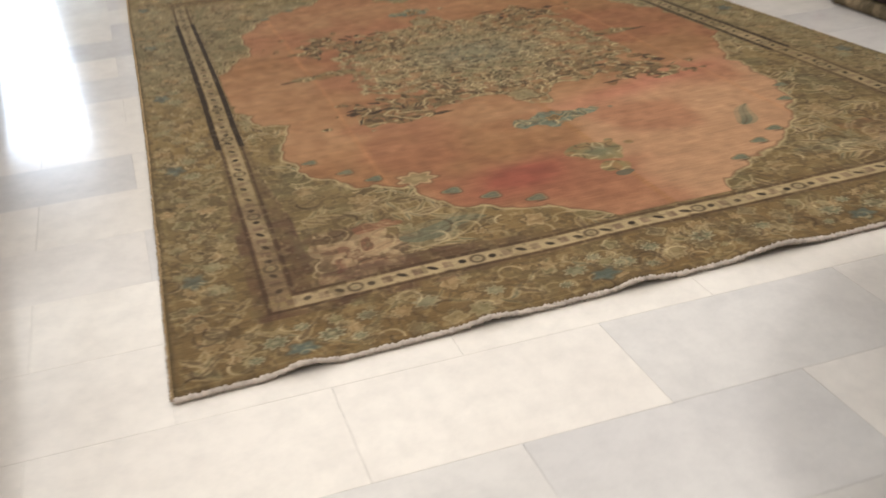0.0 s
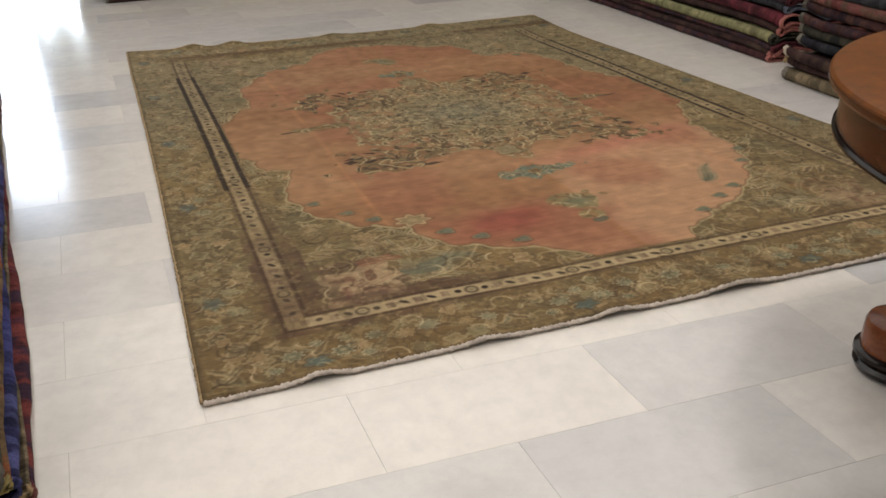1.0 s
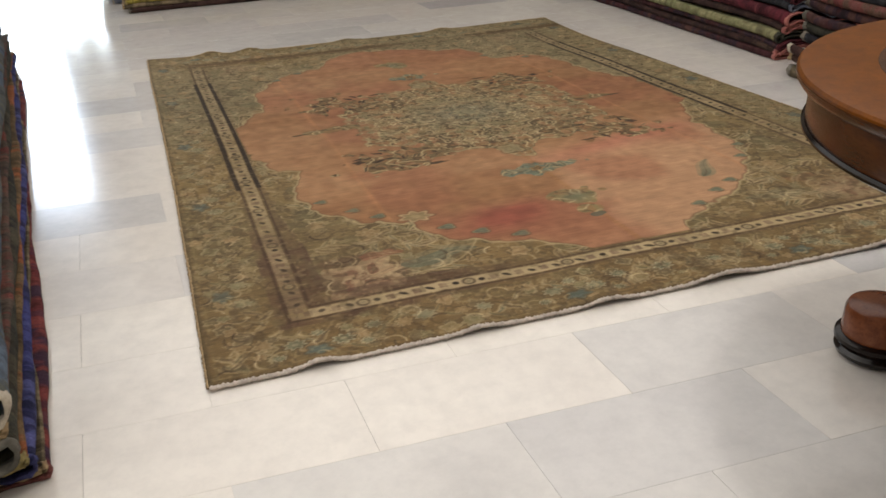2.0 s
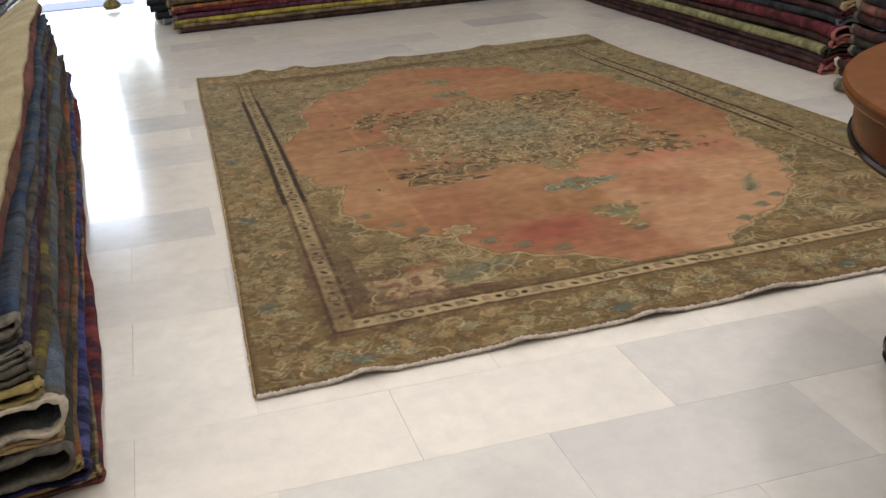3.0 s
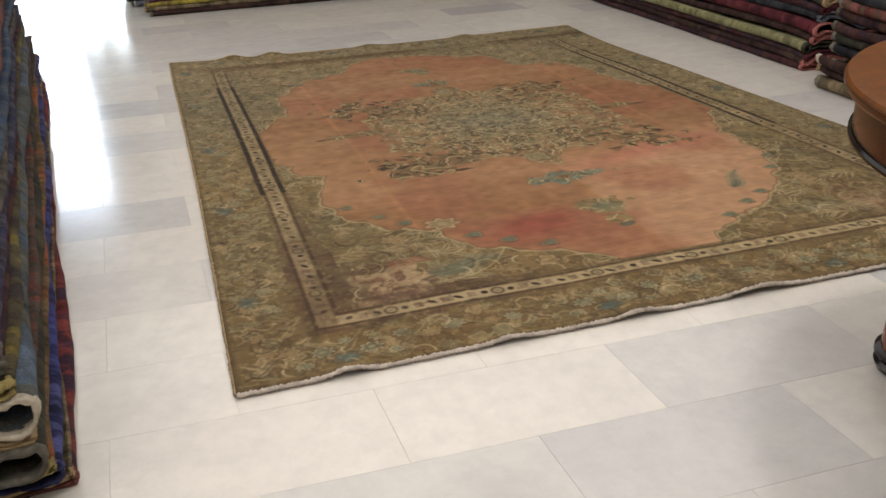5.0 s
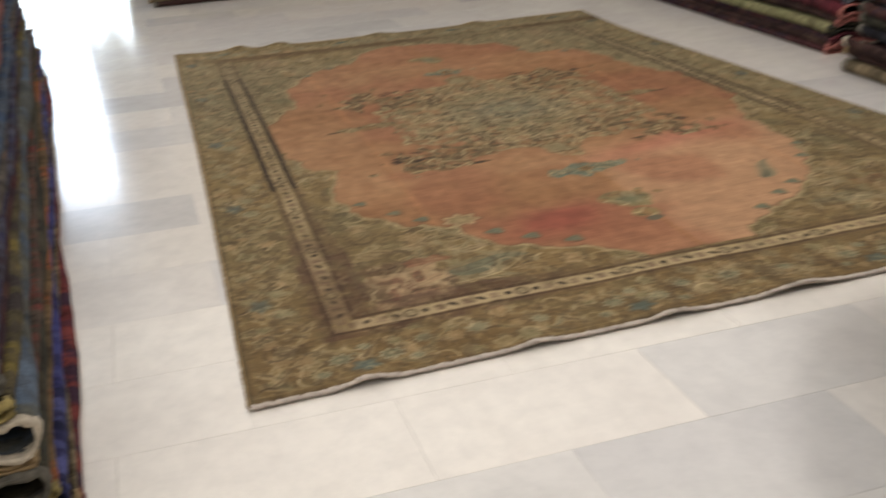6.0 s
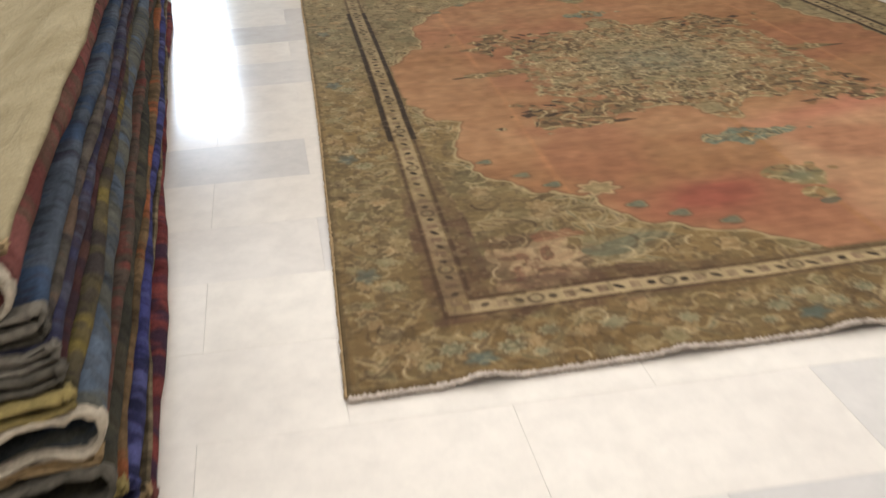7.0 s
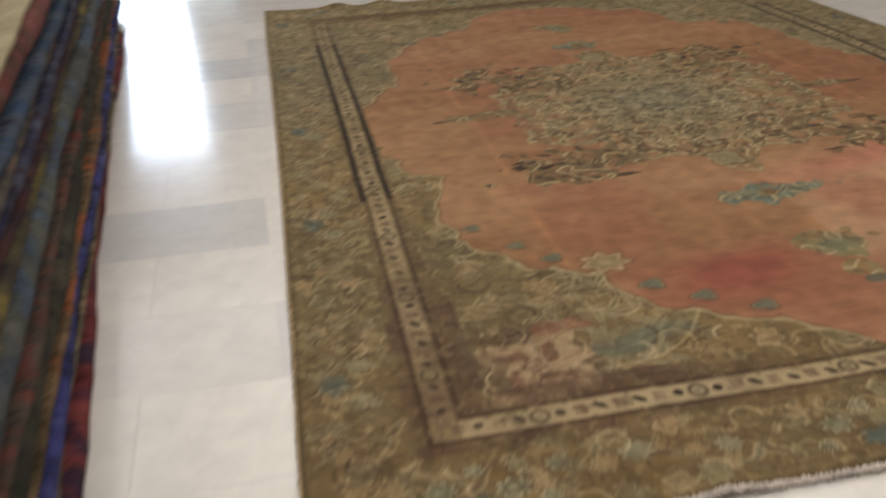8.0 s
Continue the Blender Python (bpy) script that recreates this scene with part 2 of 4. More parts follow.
def rug_colours(nx, ny):
    """The faded design: floral border, guard band, corner pieces, plain field and medallion. Returns linear colours."""
    col255 = lambda *c: np.array(c, float)
    u, v = np.meshgrid(np.linspace(0, 1, nx), np.linspace(0, 1, ny))
    a, b = u * RUG_W, v * RUG_L
    step = RUG_W / (nx - 1)
    rng = np.random.default_rng(7)

    def nz(cm, seed):
        return smooth_noise((ny, nx), tuple(c / 100 / step for c in cm) if isinstance(cm, tuple) else cm / 100 / step, seed)

    def mirrored(cm, seed):
        n = nz(cm, seed)
        hx, hy = nx // 2, ny // 2
        n[:, nx - hx:] = n[:, :hx][:, ::-1]
        n[ny - hy:] = n[:hy][::-1]
        return n

    def step01(x, lo, hi):
        t = np.clip((x - lo) / (hi - lo), 0, 1)
        return t * t * (3 - 2 * t)

    img = np.empty((ny, nx, 3))

    def lay(mask, colour):
        m = mask[..., None]
        img[:] = img * (1 - m) + m * colour

    def lines(field, width):
        gy, gx = np.gradient(field)
        g = np.sqrt(gx * gx + gy * gy) / step + 2.0
        return np.exp(-(field / g / width) ** 2)

    d = np.minimum(np.minimum(a, RUG_W - a), np.minimum(b, RUG_L - b))
    cx, cy = 1.36, 1.855
    dx, dy = a - cx, b - cy
    # olive ground
    big = nz(45, 1)[..., None]
    mid = nz(12, 2)[..., None]
    img[:] = col255(120, 99, 62) + big * col255(10, 6, 2) + mid * col255(7, 6, 5)
    lay(step01(nz(70, 3) + 1.1 * step01(b, 1.4, 2.6) - 0.35, 0.0, 0.9) * 0.55, col255(122, 112, 84))
    lay(step01(1 - b / 0.9, 0.0, 1.0) * 0.45, col255(110, 82, 46))
    # paler greenish tan on the right, with the nap's sheen painted in
    lay(step01(a - 0.25 * (1.8 - b), 1.9, 2.6) * 0.5, col255(138, 122, 86))
    # scrolling stems and small leaves over border and corners
    s1, s2, s3 = mirrored(6, 11) + 0.6 * mirrored(3, 12), mirrored(4.2, 13) + 0.6 * mirrored(2.2, 14), mirrored(3.4, 15) + 0.5 * mirrored(1.8, 16)
    worn = step01(nz(16, 21) + 0.35 * nz(5, 22), -0.75, 0.5)
    lay(step01(mirrored(5, 31), 0.25, 0.55) * 0.25, col255(108, 98, 66))
    lay(step01(mirrored(4, 32), 0.35, 0.6) * 0.22, col255(132, 108, 72))
    lay(step01(mirrored(3.2, 33), 0.45, 0.7) * 0.42, col255(82, 66, 44))
    broken = step01(nz(3.2, 23), -0.35, 0.25)
    lay(lines(s3, 0.0034) * 0.40 * broken, col255(74, 58, 40))
    lay(lines(s1, 0.0046) * 0.34 * worn * broken, col255(168, 146, 106))
    lay(lines(s2, 0.0036) * 0.34 * worn * step01(nz(2.6, 24), -0.3, 0.3), col255(154, 132, 94))

    def stamp(x, y, r, petals, ring, core, turn=0.0, squash=1.0, strength=0.85):
        i0, i1 = int(max(0, (x - 1.5 * r) / step)), int(min(nx, (x + 1.5 * r) / step + 2))
        stv = RUG_L / (ny - 1)
        j0, j1 = int(max(0, (y - 1.5 * r) / stv)), int(min(ny, (y + 1.5 * r) / stv + 2))
        if i1 - i0 < 2 or j1 - j0 < 2:
            return
        X, Y = a[j0:j1, i0:i1] - x, (b[j0:j1, i0:i1] - y) / squash
        rr, th = np.hypot(X, Y), np.arctan2(Y, X) + turn
        edge = r * (0.86 + 0.16 * np.cos(petals * th))
        sub = img[j0:j1, i0:i1]
        fade = strength * (0.65 + 0.35 * worn[j0:j1, i0:i1])
        m = (np.clip((edge - rr) / (0.16 * r) + 0.5, 0, 1) * fade)[..., None]
        sub[:] = sub * (1 - m) + m * ring
        m = (np.clip((0.74 * edge - rr) / (0.14 * r) + 0.5, 0, 1) * fade)[..., None]
        sub[:] = sub * (1 - m) + m * core
        m = (np.clip((0.26 * r - rr) / (0.12 * r) + 0.5, 0, 1) * fade)[..., None]
        sub[:] = sub * (1 - m) + m * (0.45 * core + 0.55 * ring)
        m = (np.exp(-((rr - 1.03 * edge) / (0.09 * r)) ** 2) * 0.45 * fade)[..., None]
        sub[:] = sub * (1 - m) + m * col255(72, 56, 38)

    def curl(x, y, r, a0, span, wide, colour, strength):
        i0, i1 = int(max(0, (x - 1.3 * r) / step)), int(min(nx, (x + 1.3 * r) / step + 2))
        stv = RUG_L / (ny - 1)
        j0, j1 = int(max(0, (y - 1.3 * r) / stv)), int(min(ny, (y + 1.3 * r) / stv + 2))
        if i1 - i0 < 2 or j1 - j0 < 2:
            return
        X, Y = a[j0:j1, i0:i1] - x, b[j0:j1, i0:i1] - y
        th = np.mod(np.arctan2(Y, X) - a0, 2 * math.pi)
        rad = r * (1 - 0.45 * th / (2 * math.pi))
        m = np.exp(-((np.hypot(X, Y) - rad) / wide) ** 2) * (th < span) * np.clip(1.2 - th / span, 0.2, 1) * strength
        sub = img[j0:j1, i0:i1]
        sub[:] = sub * (1 - m[..., None]) + m[..., None] * colour

    def curls(count, xr, yr, keep, lo, hi, light=0.8):
        for _ in range(count):
            x, y = rng.uniform(*xr), rng.uniform(*yr)
            r, a0, span = rng.uniform(lo, hi), rng.uniform(0, 6.28), rng.uniform(2.2, 5.2)
            wide = rng.uniform(0.0026, 0.0042)
            dark = rng.random() < 0.3
            colour = col255(72, 56, 38) if dark else col255(176, 154, 112) + rng.uniform(-14, 10)
            if not keep(x, y):
                continue
            for fx, fy in ((0, 0), (1, 0), (0, 1), (1, 1)):
                sx, sy = (RUG_W - x if fx else x), (RUG_L - y if fy else y)
                turn = a0
                if fx:
                    turn = math.pi - a0 - span
                if fy:
                    turn = -turn - span
                curl(sx, sy, r, turn, span, wide, colour, light * rng.uniform(0.5, 1.0))

    def leaf(x, y, size, wide, ang, edge, core, strength=0.8):
        stv = RUG_L / (ny - 1)
        i0, i1 = int(max(0, (x - size) / step)), int(min(nx, (x + size) / step + 2))
        j0, j1 = int(max(0, (y - size) / stv)), int(min(ny, (y + size) / stv + 2))
        if i1 - i0 < 2 or j1 - j0 < 2:
            return
        X, Y = a[j0:j1, i0:i1] - x, b[j0:j1, i0:i1] - y
        s, q = X * math.cos(ang) + Y * math.sin(ang), Y * math.cos(ang) - X * math.sin(ang)
        q = q - 0.25 * wide * np.sin(3 * s / size)
        half = wide * np.sqrt(np.clip(1 - (s / size) ** 2, 0, 1)) * (1 - 0.35 * s / size)
        fade = strength * (0.6 + 0.4 * worn[j0:j1, i0:i1])
        sub = img[j0:j1, i0:i1]
        for grow, tint in ((1.0, edge), (0.55, core)):
            m = (np.clip((grow * half - np.abs(q)) / 0.004, 0, 1) * fade)[..., None]
            sub[:] = sub * (1 - m) + m * tint
        m = (np.exp(-(q / 0.0022) ** 2) * (half > 0.002) * 0.5 * fade)[..., None]
        sub[:] = sub * (1 - m) + m * col255(70, 54, 38)

    def stem(pts, wide, colour, strength):
        mask = np.zeros((ny, nx))
        stv = RUG_L / (ny - 1)
        k = int(3 * wide / step) + 1
        for x, y in pts:
            i, j = int(x / step), int(y / stv)
            if k <= i < nx - k - 1 and k <= j < ny - k - 1:
                win = (slice(j - k, j + k + 1), slice(i - k, i + k + 1))
                mask[win] = np.maximum(mask[win], np.exp(-((a[win] - x) ** 2 + (b[win] - y) ** 2) / wide ** 2))
        lay(mask * strength * (0.55 + 0.45 * worn), colour)

    sand, moss, umber = col255(170, 148, 106), col255(100, 92, 62), col255(92, 70, 46)
    sage = col255(96, 98, 76)

    def border_vine(length, at, shift):
        ts = np.arange(0.04, length - 0.04, 0.003)
        w = 0.112 + 0.052 * np.sin(2 * math.pi * (ts - shift) / 0.36)
        stem([at(t, q) for t, q in zip(ts, w)], 0.0032, sand, 0.6)
        for k in range(0, len(ts) - 12, 9):
            t, q = ts[k], w[k]
            up = 1 if (k // 9) % 2 else -1
            x0, y0 = at(t, q)
            x1, y1 = at(t + 0.03, q + up * 0.032)
            ang = math.atan2(y1 - y0, x1 - x0)
            size, kind = rng.uniform(0.022, 0.042), rng.random()
            core = moss if kind < 0.45 else sage if kind < 0.6 else umber if kind < 0.8 else col255(132, 108, 70)
            leaf((x0 + x1) / 2, (y0 + y1) / 2, size, size * rng.uniform(0.28, 0.5), ang, sand if kind > 0.3 else col255(140, 122, 84), core, 0.5)

    tints = [(col255(160, 140, 100), col255(120, 99, 63)), (col255(148, 134, 96), col255(112, 98, 64)), (col255(164, 138, 96), col255(128, 100, 64)), (col255(150, 132, 94), col255(98, 80, 52))]
    # border flowers, mirrored left to right and end to end
    border_vine(RUG_W, lambda t, q: (t, q), 0.10)
    border_vine(RUG_W, lambda t, q: (t, RUG_L - q), 0.02)
    border_vine(RUG_L, lambda t, q: (q, t), 0.19)
    border_vine(RUG_L, lambda t, q: (RUG_W - q, t), 0.05)
    for k in range(130):
        side = rng.random() < 0.45
        t = rng.uniform(0.03, 1.33 if side else 1.82)
        w = rng.uniform(0.03, 0.2)
        r = rng.uniform(0.015, 0.034)
        ring, core = tints[rng.integers(4)]
        n, turn, sq = rng.integers(4, 9), rng.uniform(0, 6), rng.uniform(0.7, 1.25)
        x, y = (t, w) if side else (w, t)
        for sx, sy in ((x, y), (RUG_W - x, y), (x, RUG_L - y), (RUG_W - x, RUG_L - y)):
            stamp(sx, sy, r, n, ring, core, turn, sq, 0.7)
    # rosette clusters with a blue-green palmette, at even steps along the border
    teal, pale = col255(92, 96, 80), col255(152, 140, 106)
    for k in range(4):
        t = 0.277 + 0.718 * k
        for y, flip in ((0.060, 1), (RUG_L - 0.09, -1)):
            stamp(t, y, 0.040, 5, teal, col255(84, 92, 80), 0.3, 0.75, 0.8)
            for ox, oy, r in ((-0.053, 0.050, 0.034), (0.070, 0.034, 0.034), (0.012, 0.088, 0.022), (-0.10, 0.0, 0.02), (0.125, 0.0, 0.022), (0.16, 0.075, 0.028), (0.30, 0.07, 0.036), (0.46, 0.05, 0.028)):
                stamp(t + ox, y + flip * oy, r, 8, pale, col255(108, 102, 74), k + ox * 9, 0.8, 0.95)
    for k in range(5):
        t = 0.45 + 0.72 * k
        for x, flip in ((0.075, 1), (RUG_W - 0.075, -1)):
            stamp(x, t, 0.036, 5, teal, col255(84, 90, 80), 0.3, 1.2, 0.7)
            stamp(x + flip * 0.05, t + 0.06, 0.03, 8, pale, col255(112, 102, 68), k, 1.0, 0.85)
            stamp(x + flip * 0.05, t - 0.06, 0.03, 8, pale, col255(112, 102, 68), k, 1.0, 0.85)
    curls(560, (0.01, 1.34), (0.01, 1.83), lambda x, y: min(x, y) < 0.205, 0.012, 0.036, 0.85)
    # inner edge line of the outer border
    lay(np.exp(-((d - 0.022) / 0.004) ** 2) * 0.35 * worn, col255(140, 122, 80))

    # corner pieces: larger leaves and rosettes
    inside = step01(d, 0.33, 0.345)
    lay(inside * step01(mirrored(11, 41), 0.1, 0.6) * 0.45, col255(104, 96, 66))
    lay(inside * lines(mirrored(10, 42) + 0.6 * mirrored(4.0, 43), 0.0048) * 0.3 * worn * step01(nz(5, 44), -0.4, 0.3), col255(168, 146, 106))
    for k in range(60):
        x, y = rng.uniform(0.36, 1.2), rng.uniform(0.36, 1.6)
        r = rng.uniform(0.018, 0.04)
        ring, core = tints[rng.integers(4)]
        n, turn = rng.integers(4, 8), rng.uniform(0, 6)
        for sx, sy in ((x, y), (RUG_W - x, y), (x, RUG_L - y), (RUG_W - x, RUG_L - y)):
            stamp(sx, sy, r, n, ring, core, turn, 1.0, 0.6)
    # scrolling stems with leaves that fill the corners
    scrolls = []
    for k in range(44):
        x, y = rng.uniform(0.36, 1.15), rng.uniform(0.34, 1.5)
        a0, bend, size = rng.uniform(0, 6.28), rng.uniform(-9, 9), rng.uniform(0.10, 0.22)
        ss = np.linspace(0, size, 60)
        ang = a0 + bend * ss + 60 * bend * ss ** 3
        px, py = x + np.cumsum(np.cos(ang)) * size / 60, y + np.cumsum(np.sin(ang)) * size / 60
        kinds = rng.random(5)
        for fx, fy in ((0, 0), (1, 0), (0, 1), (1, 1)):
            qx, qy = (RUG_W - px if fx else px), (RUG_L - py if fy else py)
            scrolls.extend(zip(qx, qy))
            for n, kind in enumerate(kinds):
                i = 10 + 11 * n
                turn = math.atan2(qy[i] - qy[i - 2], qx[i] - qx[i - 2]) + (0.7 if (n + fx + fy) % 2 else -0.7)
                r = 0.026 + 0.022 * kind
                leaf(qx[i] + r * math.cos(turn), qy[i] + r * math.sin(turn), r, 0.36 * r, turn, sand, sage if kind < 0.25 else moss if kind < 0.6 else umber, 0.55)
    stem(scrolls, 0.0034, sand, 0.55)
    # the large pale palmette of each corner, its dark ground and the broad leaf beside it
    for fx, fy, worn_off in ((0, 0, 0.85), (1, 0, 0.35), (0, 1, 0.12), (1, 1, 0.12)):
        at = lambda x, y: (RUG_W - x if fx else x, RUG_L - y if fy else y)
        tilt = lambda g: (math.pi - g if fx else g) * (-1 if fy else 1)
        px, py = at(0.475, 0.42)
        dark = step01(1 - np.hypot((a - px) / 0.17, (b - py) / 0.16) + 0.25 * nz(5, 45), 0.0, 0.3)
        lay(dark * 0.55 * worn_off, col255(88, 62, 46))
        for g, size, wide in ((0.75, 0.125, 0.06), (2.36, 0.10, 0.05), (3.9, 0.13, 0.06), (5.5, 0.115, 0.055), (4.7, 0.10, 0.04), (0.1, 0.10, 0.04)):
            ang = tilt(g)
            leaf(px + 0.07 * math.cos(ang), py + 0.07 * math.sin(ang), 0.66 * size, wide, ang, col255(164, 138, 100), col255(146, 116, 82), 0.9 * worn_off)
        for g, r in ((0.75, 0.06), (3.9, 0.065), (5.4, 0.06), (2.4, 0.055)):
            ang = tilt(g)
            leaf(px + r * math.cos(ang), py + r * math.sin(ang), 0.04, 0.018, ang + 0.5, col255(104, 68, 50), col255(122, 84, 60), 0.9 * worn_off)
        stamp(px, py, 0.026, 5, col255(104, 70, 52), col255(156, 130, 94), 0.4, 1.0, 0.9 * worn_off)
        lx, ly = at(0.73, 0.46)
        leaf(lx, ly, 0.13, 0.062, tilt(0.12), col255(126, 112, 80), sage, 0.75 * worn_off)
        stem([at(0.60 + 0.30 * q, 0.375 + 0.20 * q ** 3) for q in np.linspace(0, 1, 120)], 0.0045, sand, 0.8 * worn_off)
        lay(dark * step01(nz(2.4, 47) + 0.5 * nz(5, 48), 0.15, 0.6) * 0.6 * worn_off, col255(108, 84, 58))
        rx, ry = at(0.56, 0.55)
        lay(step01(1 - np.hypot((a - rx) / 0.07, (b - ry) / 0.035) + 0.6 * nz(3, 46), 0.0, 0.3) * 0.5 * worn_off, col255(142, 80, 58))

    curls(260, (0.33, 1.34), (0.33, 1.83), lambda x, y: True, 0.014, 0.05, 0.8)
    # plain field with scalloped outline
    mx, my = 1.335, 1.83
    prof_t = np.array((11.5, 22, 32, 37, 43.5, 50, 53.5, 59, 63, 68, 74, 82, 89, 95, 101, 109, 115, 122, 132, 138, 144, 152, 155, 161, 168, 182, 190, 197, 203, 206.6, 210, 213, 219, 224, 230, 238, 241, 244, 247, 250, 254, 257.5, 260.6, 263, 265.6, 270, 275.6, 278, 282, 290, 295, 301.6, 308.5, 314, 319, 325, 327, 332, 340, 346.6))
    prof_r = np.array((1.035, 0.99, 1.053, 1.123, 1.184, 1.228, 1.15, 1.108, 1.253, 1.355, 1.341, 1.439, 1.453, 1.484, 1.419, 1.229, 1.269, 1.244, 1.168, 1.133, 1.034, 0.95, 1.02, 1.004, 1.043, 1.025, 1.032, 1.015, 1.016, 0.95, 0.994, 1.083, 1.172, 1.221, 1.257, 1.263, 1.243, 1.325, 1.379, 1.373, 1.407, 1.4, 1.447, 1.508, 1.56, 1.56, 1.56, 1.467, 1.416, 1.381, 1.357, 1.302, 1.242, 1.174, 1.108, 1.049, 1.005, 0.989, 0.995, 1.036))
    rr, th = np.hypot(dx, dy), np.degrees(np.arctan2(b - my, a - mx))
    scallop = 0.018 * np.abs(np.sin(np.radians(th) * 22.0)) + 0.012 * nz(4, 51) + 0.007 * nz(2.5, 52)
    gap = np.interp(th, prof_t, prof_r, period=360) + scallop - 0.012 - np.hypot(a - mx, b - my)
    gap = np.minimum(gap, d - 0.318)
    field = step01(gap, -0.004, 0.004)
    abrash = nz((30, 90), 61) + 0.4 * nz((6, 40), 62)
    tone = col255(148, 106, 70) + abrash[..., None] * col255(9, 9, 8) + nz(5, 63)[..., None] * col255(4, 4, 3)
    pale_side = step01(a + 0.05 * nz(20, 64), 1.31, 1.40) * (1 - step01(b - 0.28 * (a - 1.3) + 0.06 * nz(12, 75), 1.0, 1.22))
    tone = tone * (1 - 0.6 * pale_side[..., None]) + 0.6 * pale_side[..., None] * col255(174, 133, 98)
    rosy = step01(nz((30, 40), 65) + 0.3 * nz(9, 66), 0.0, 0.7) * 0.55
    tone = tone * (1 - rosy[..., None]) + rosy[..., None] * col255(146, 94, 66)
    far_rosy = step01(b + 0.3 * nz(30, 74), 2.4, 3.0) * 0.4
    tone = tone * (1 - far_rosy[..., None]) + far_rosy[..., None] * col255(150, 97, 70)
    stain = np.exp(-((a - 1.04) / 0.17) ** 2 - ((b - 0.67 - 0.25 * (a - 1.04)) / 0.075) ** 2) * (0.85 + 0.3 * nz(6, 67))
    stain = np.clip(stain + 0.35 * np.exp(-((a - 1.02) / 0.3) ** 2 - ((b - 0.58) / 0.15) ** 2), 0, 0.9)
    tone = tone * (1 - stain[..., None]) + stain[..., None] * col255(142, 76, 58)
    strip = np.exp(-((a - 1.75) / 0.40) ** 2 - ((b - 1.16 - 0.25 * (a - 1.6)) / 0.07) ** 2) * 0.4
    tone = tone * (1 - strip[..., None]) + strip[..., None] * col255(176, 94, 76)
    for pos, dark in ((0.67, 0.0), (1.34, -1.0), (2.02, 0.0)):
        line = np.exp(-((a - pos - 0.01 * nz(30, 68)) / 0.010) ** 2)[..., None] * 0.28
        tone = tone * (1 - line) + line * (col255(184, 124, 78) if dark == 0 else col255(150, 104, 56))
    tone = tone * (1 + 0.014 * nz((2.0, 7), 69)[..., None] + 0.022 * nz(3.5, 70)[..., None])
    img[:] = img * (1 - field[..., None]) + tone * field[..., None]
    lay(np.exp(-((gap + 0.006) / 0.0065) ** 2) * 0.85 * inside, col255(160, 140, 98))
    lay(np.exp(-((gap - 0.004) / 0.004) ** 2) * 0.4 * inside, col255(92, 62, 42))
    # small blossoms standing along the outline of the field
    for x, y, r in ((0.486, 1.05, 0.028), (0.573, 0.927, 0.03), (0.641, 0.84, 0.03), (0.825, 0.66, 0.034), (0.916, 0.585, 0.034), (1.025, 0.515, 0.034), (1.662, 0.496, 0.03), (1.783, 0.575, 0.03), (1.882, 0.635, 0.03), (2.078, 0.836, 0.03), (2.154, 0.953, 0.03), (0.66, 2.86, 0.03), (0.80, 2.96, 0.03), (1.90, 2.86, 0.03), (2.10, 2.72, 0.03)):
        stamp(x, y, r, 3, col255(124, 116, 86), col255(96, 98, 78), 1.0, 0.7, 0.9)
        lay(np.exp(-((a - x) / 0.02) ** 2 - ((b - y + 0.022) / 0.004) ** 2) * 0.6, col255(70, 58, 42))
    stamp(0.757, 0.786, 0.065, 7, sand, col255(122, 104, 68), 0.2, 0.8, 0.7)
    leaf(1.88, 0.78, 0.10, 0.035, 0.9, col255(124, 114, 84), sage, 0.75)

    # medallion with rounded lobes
    th2 = np.arctan2(dy, dx)
    lobe = 0.475 + 0.05 * np.abs(np.sin(4 * th2)) + 0.02 * np.cos(12 * th2) + 0.03 * mirrored(7, 72) + 0.015 * mirrored(3.5, 73) + 0.12 * np.exp(-((np.abs(th2) - math.pi / 2) / 0.13) ** 2)
    mg = lobe - np.hypot(0.90 * (dx - 0.01), 0.93 * dy)
    med = step01(mg + 0.006 * mirrored(3, 71), -0.003, 0.004)

    def leafy(mask, ground, seed, dark=0.6):
        lay(mask, ground)
        lay(mask * step01(mirrored(3.5, seed), 0.1, 0.4) * 0.45, col255(110, 100, 70))
        lay(mask * step01(mirrored(2.6, seed + 1), 0.25, 0.5) * dark * 0.8, col255(76, 58, 40))
        lay(mask * step01(mirrored(3.0, seed + 2), 0.3, 0.5) * 0.5, col255(148, 102, 64))
        lay(mask * lines(mirrored(3.6, seed + 5), 0.0030) * 0.5, col255(70, 56, 42))
        lay(mask * lines(mirrored(5.0, seed + 3) + 0.5 * mirrored(2.4, seed + 4), 0.0046) * 0.92, col255(172, 150, 106))

    med = med * (0.25 + 0.75 * step01(mirrored(4.2, 75) + 0.5 * mirrored(2.1, 76) + 3.0 * np.clip(0.42 - rr, 0, 0.3), -0.35, -0.1))
    leafy(med, col255(132, 110, 74), 81, 0.75)
    lay(med * np.exp(-((mg - 0.012) / 0.006) ** 2) * 0.8, col255(160, 142, 100))
    inner = step01(0.27 + 0.03 * np.cos(8 * th2) - rr, -0.004, 0.004)
    lay(inner * 0.18, col255(104, 102, 80))
    lay(inner * lines(mirrored(5, 91) + 0.5 * mirrored(2.4, 92), 0.004) * 0.8, col255(152, 138, 96))
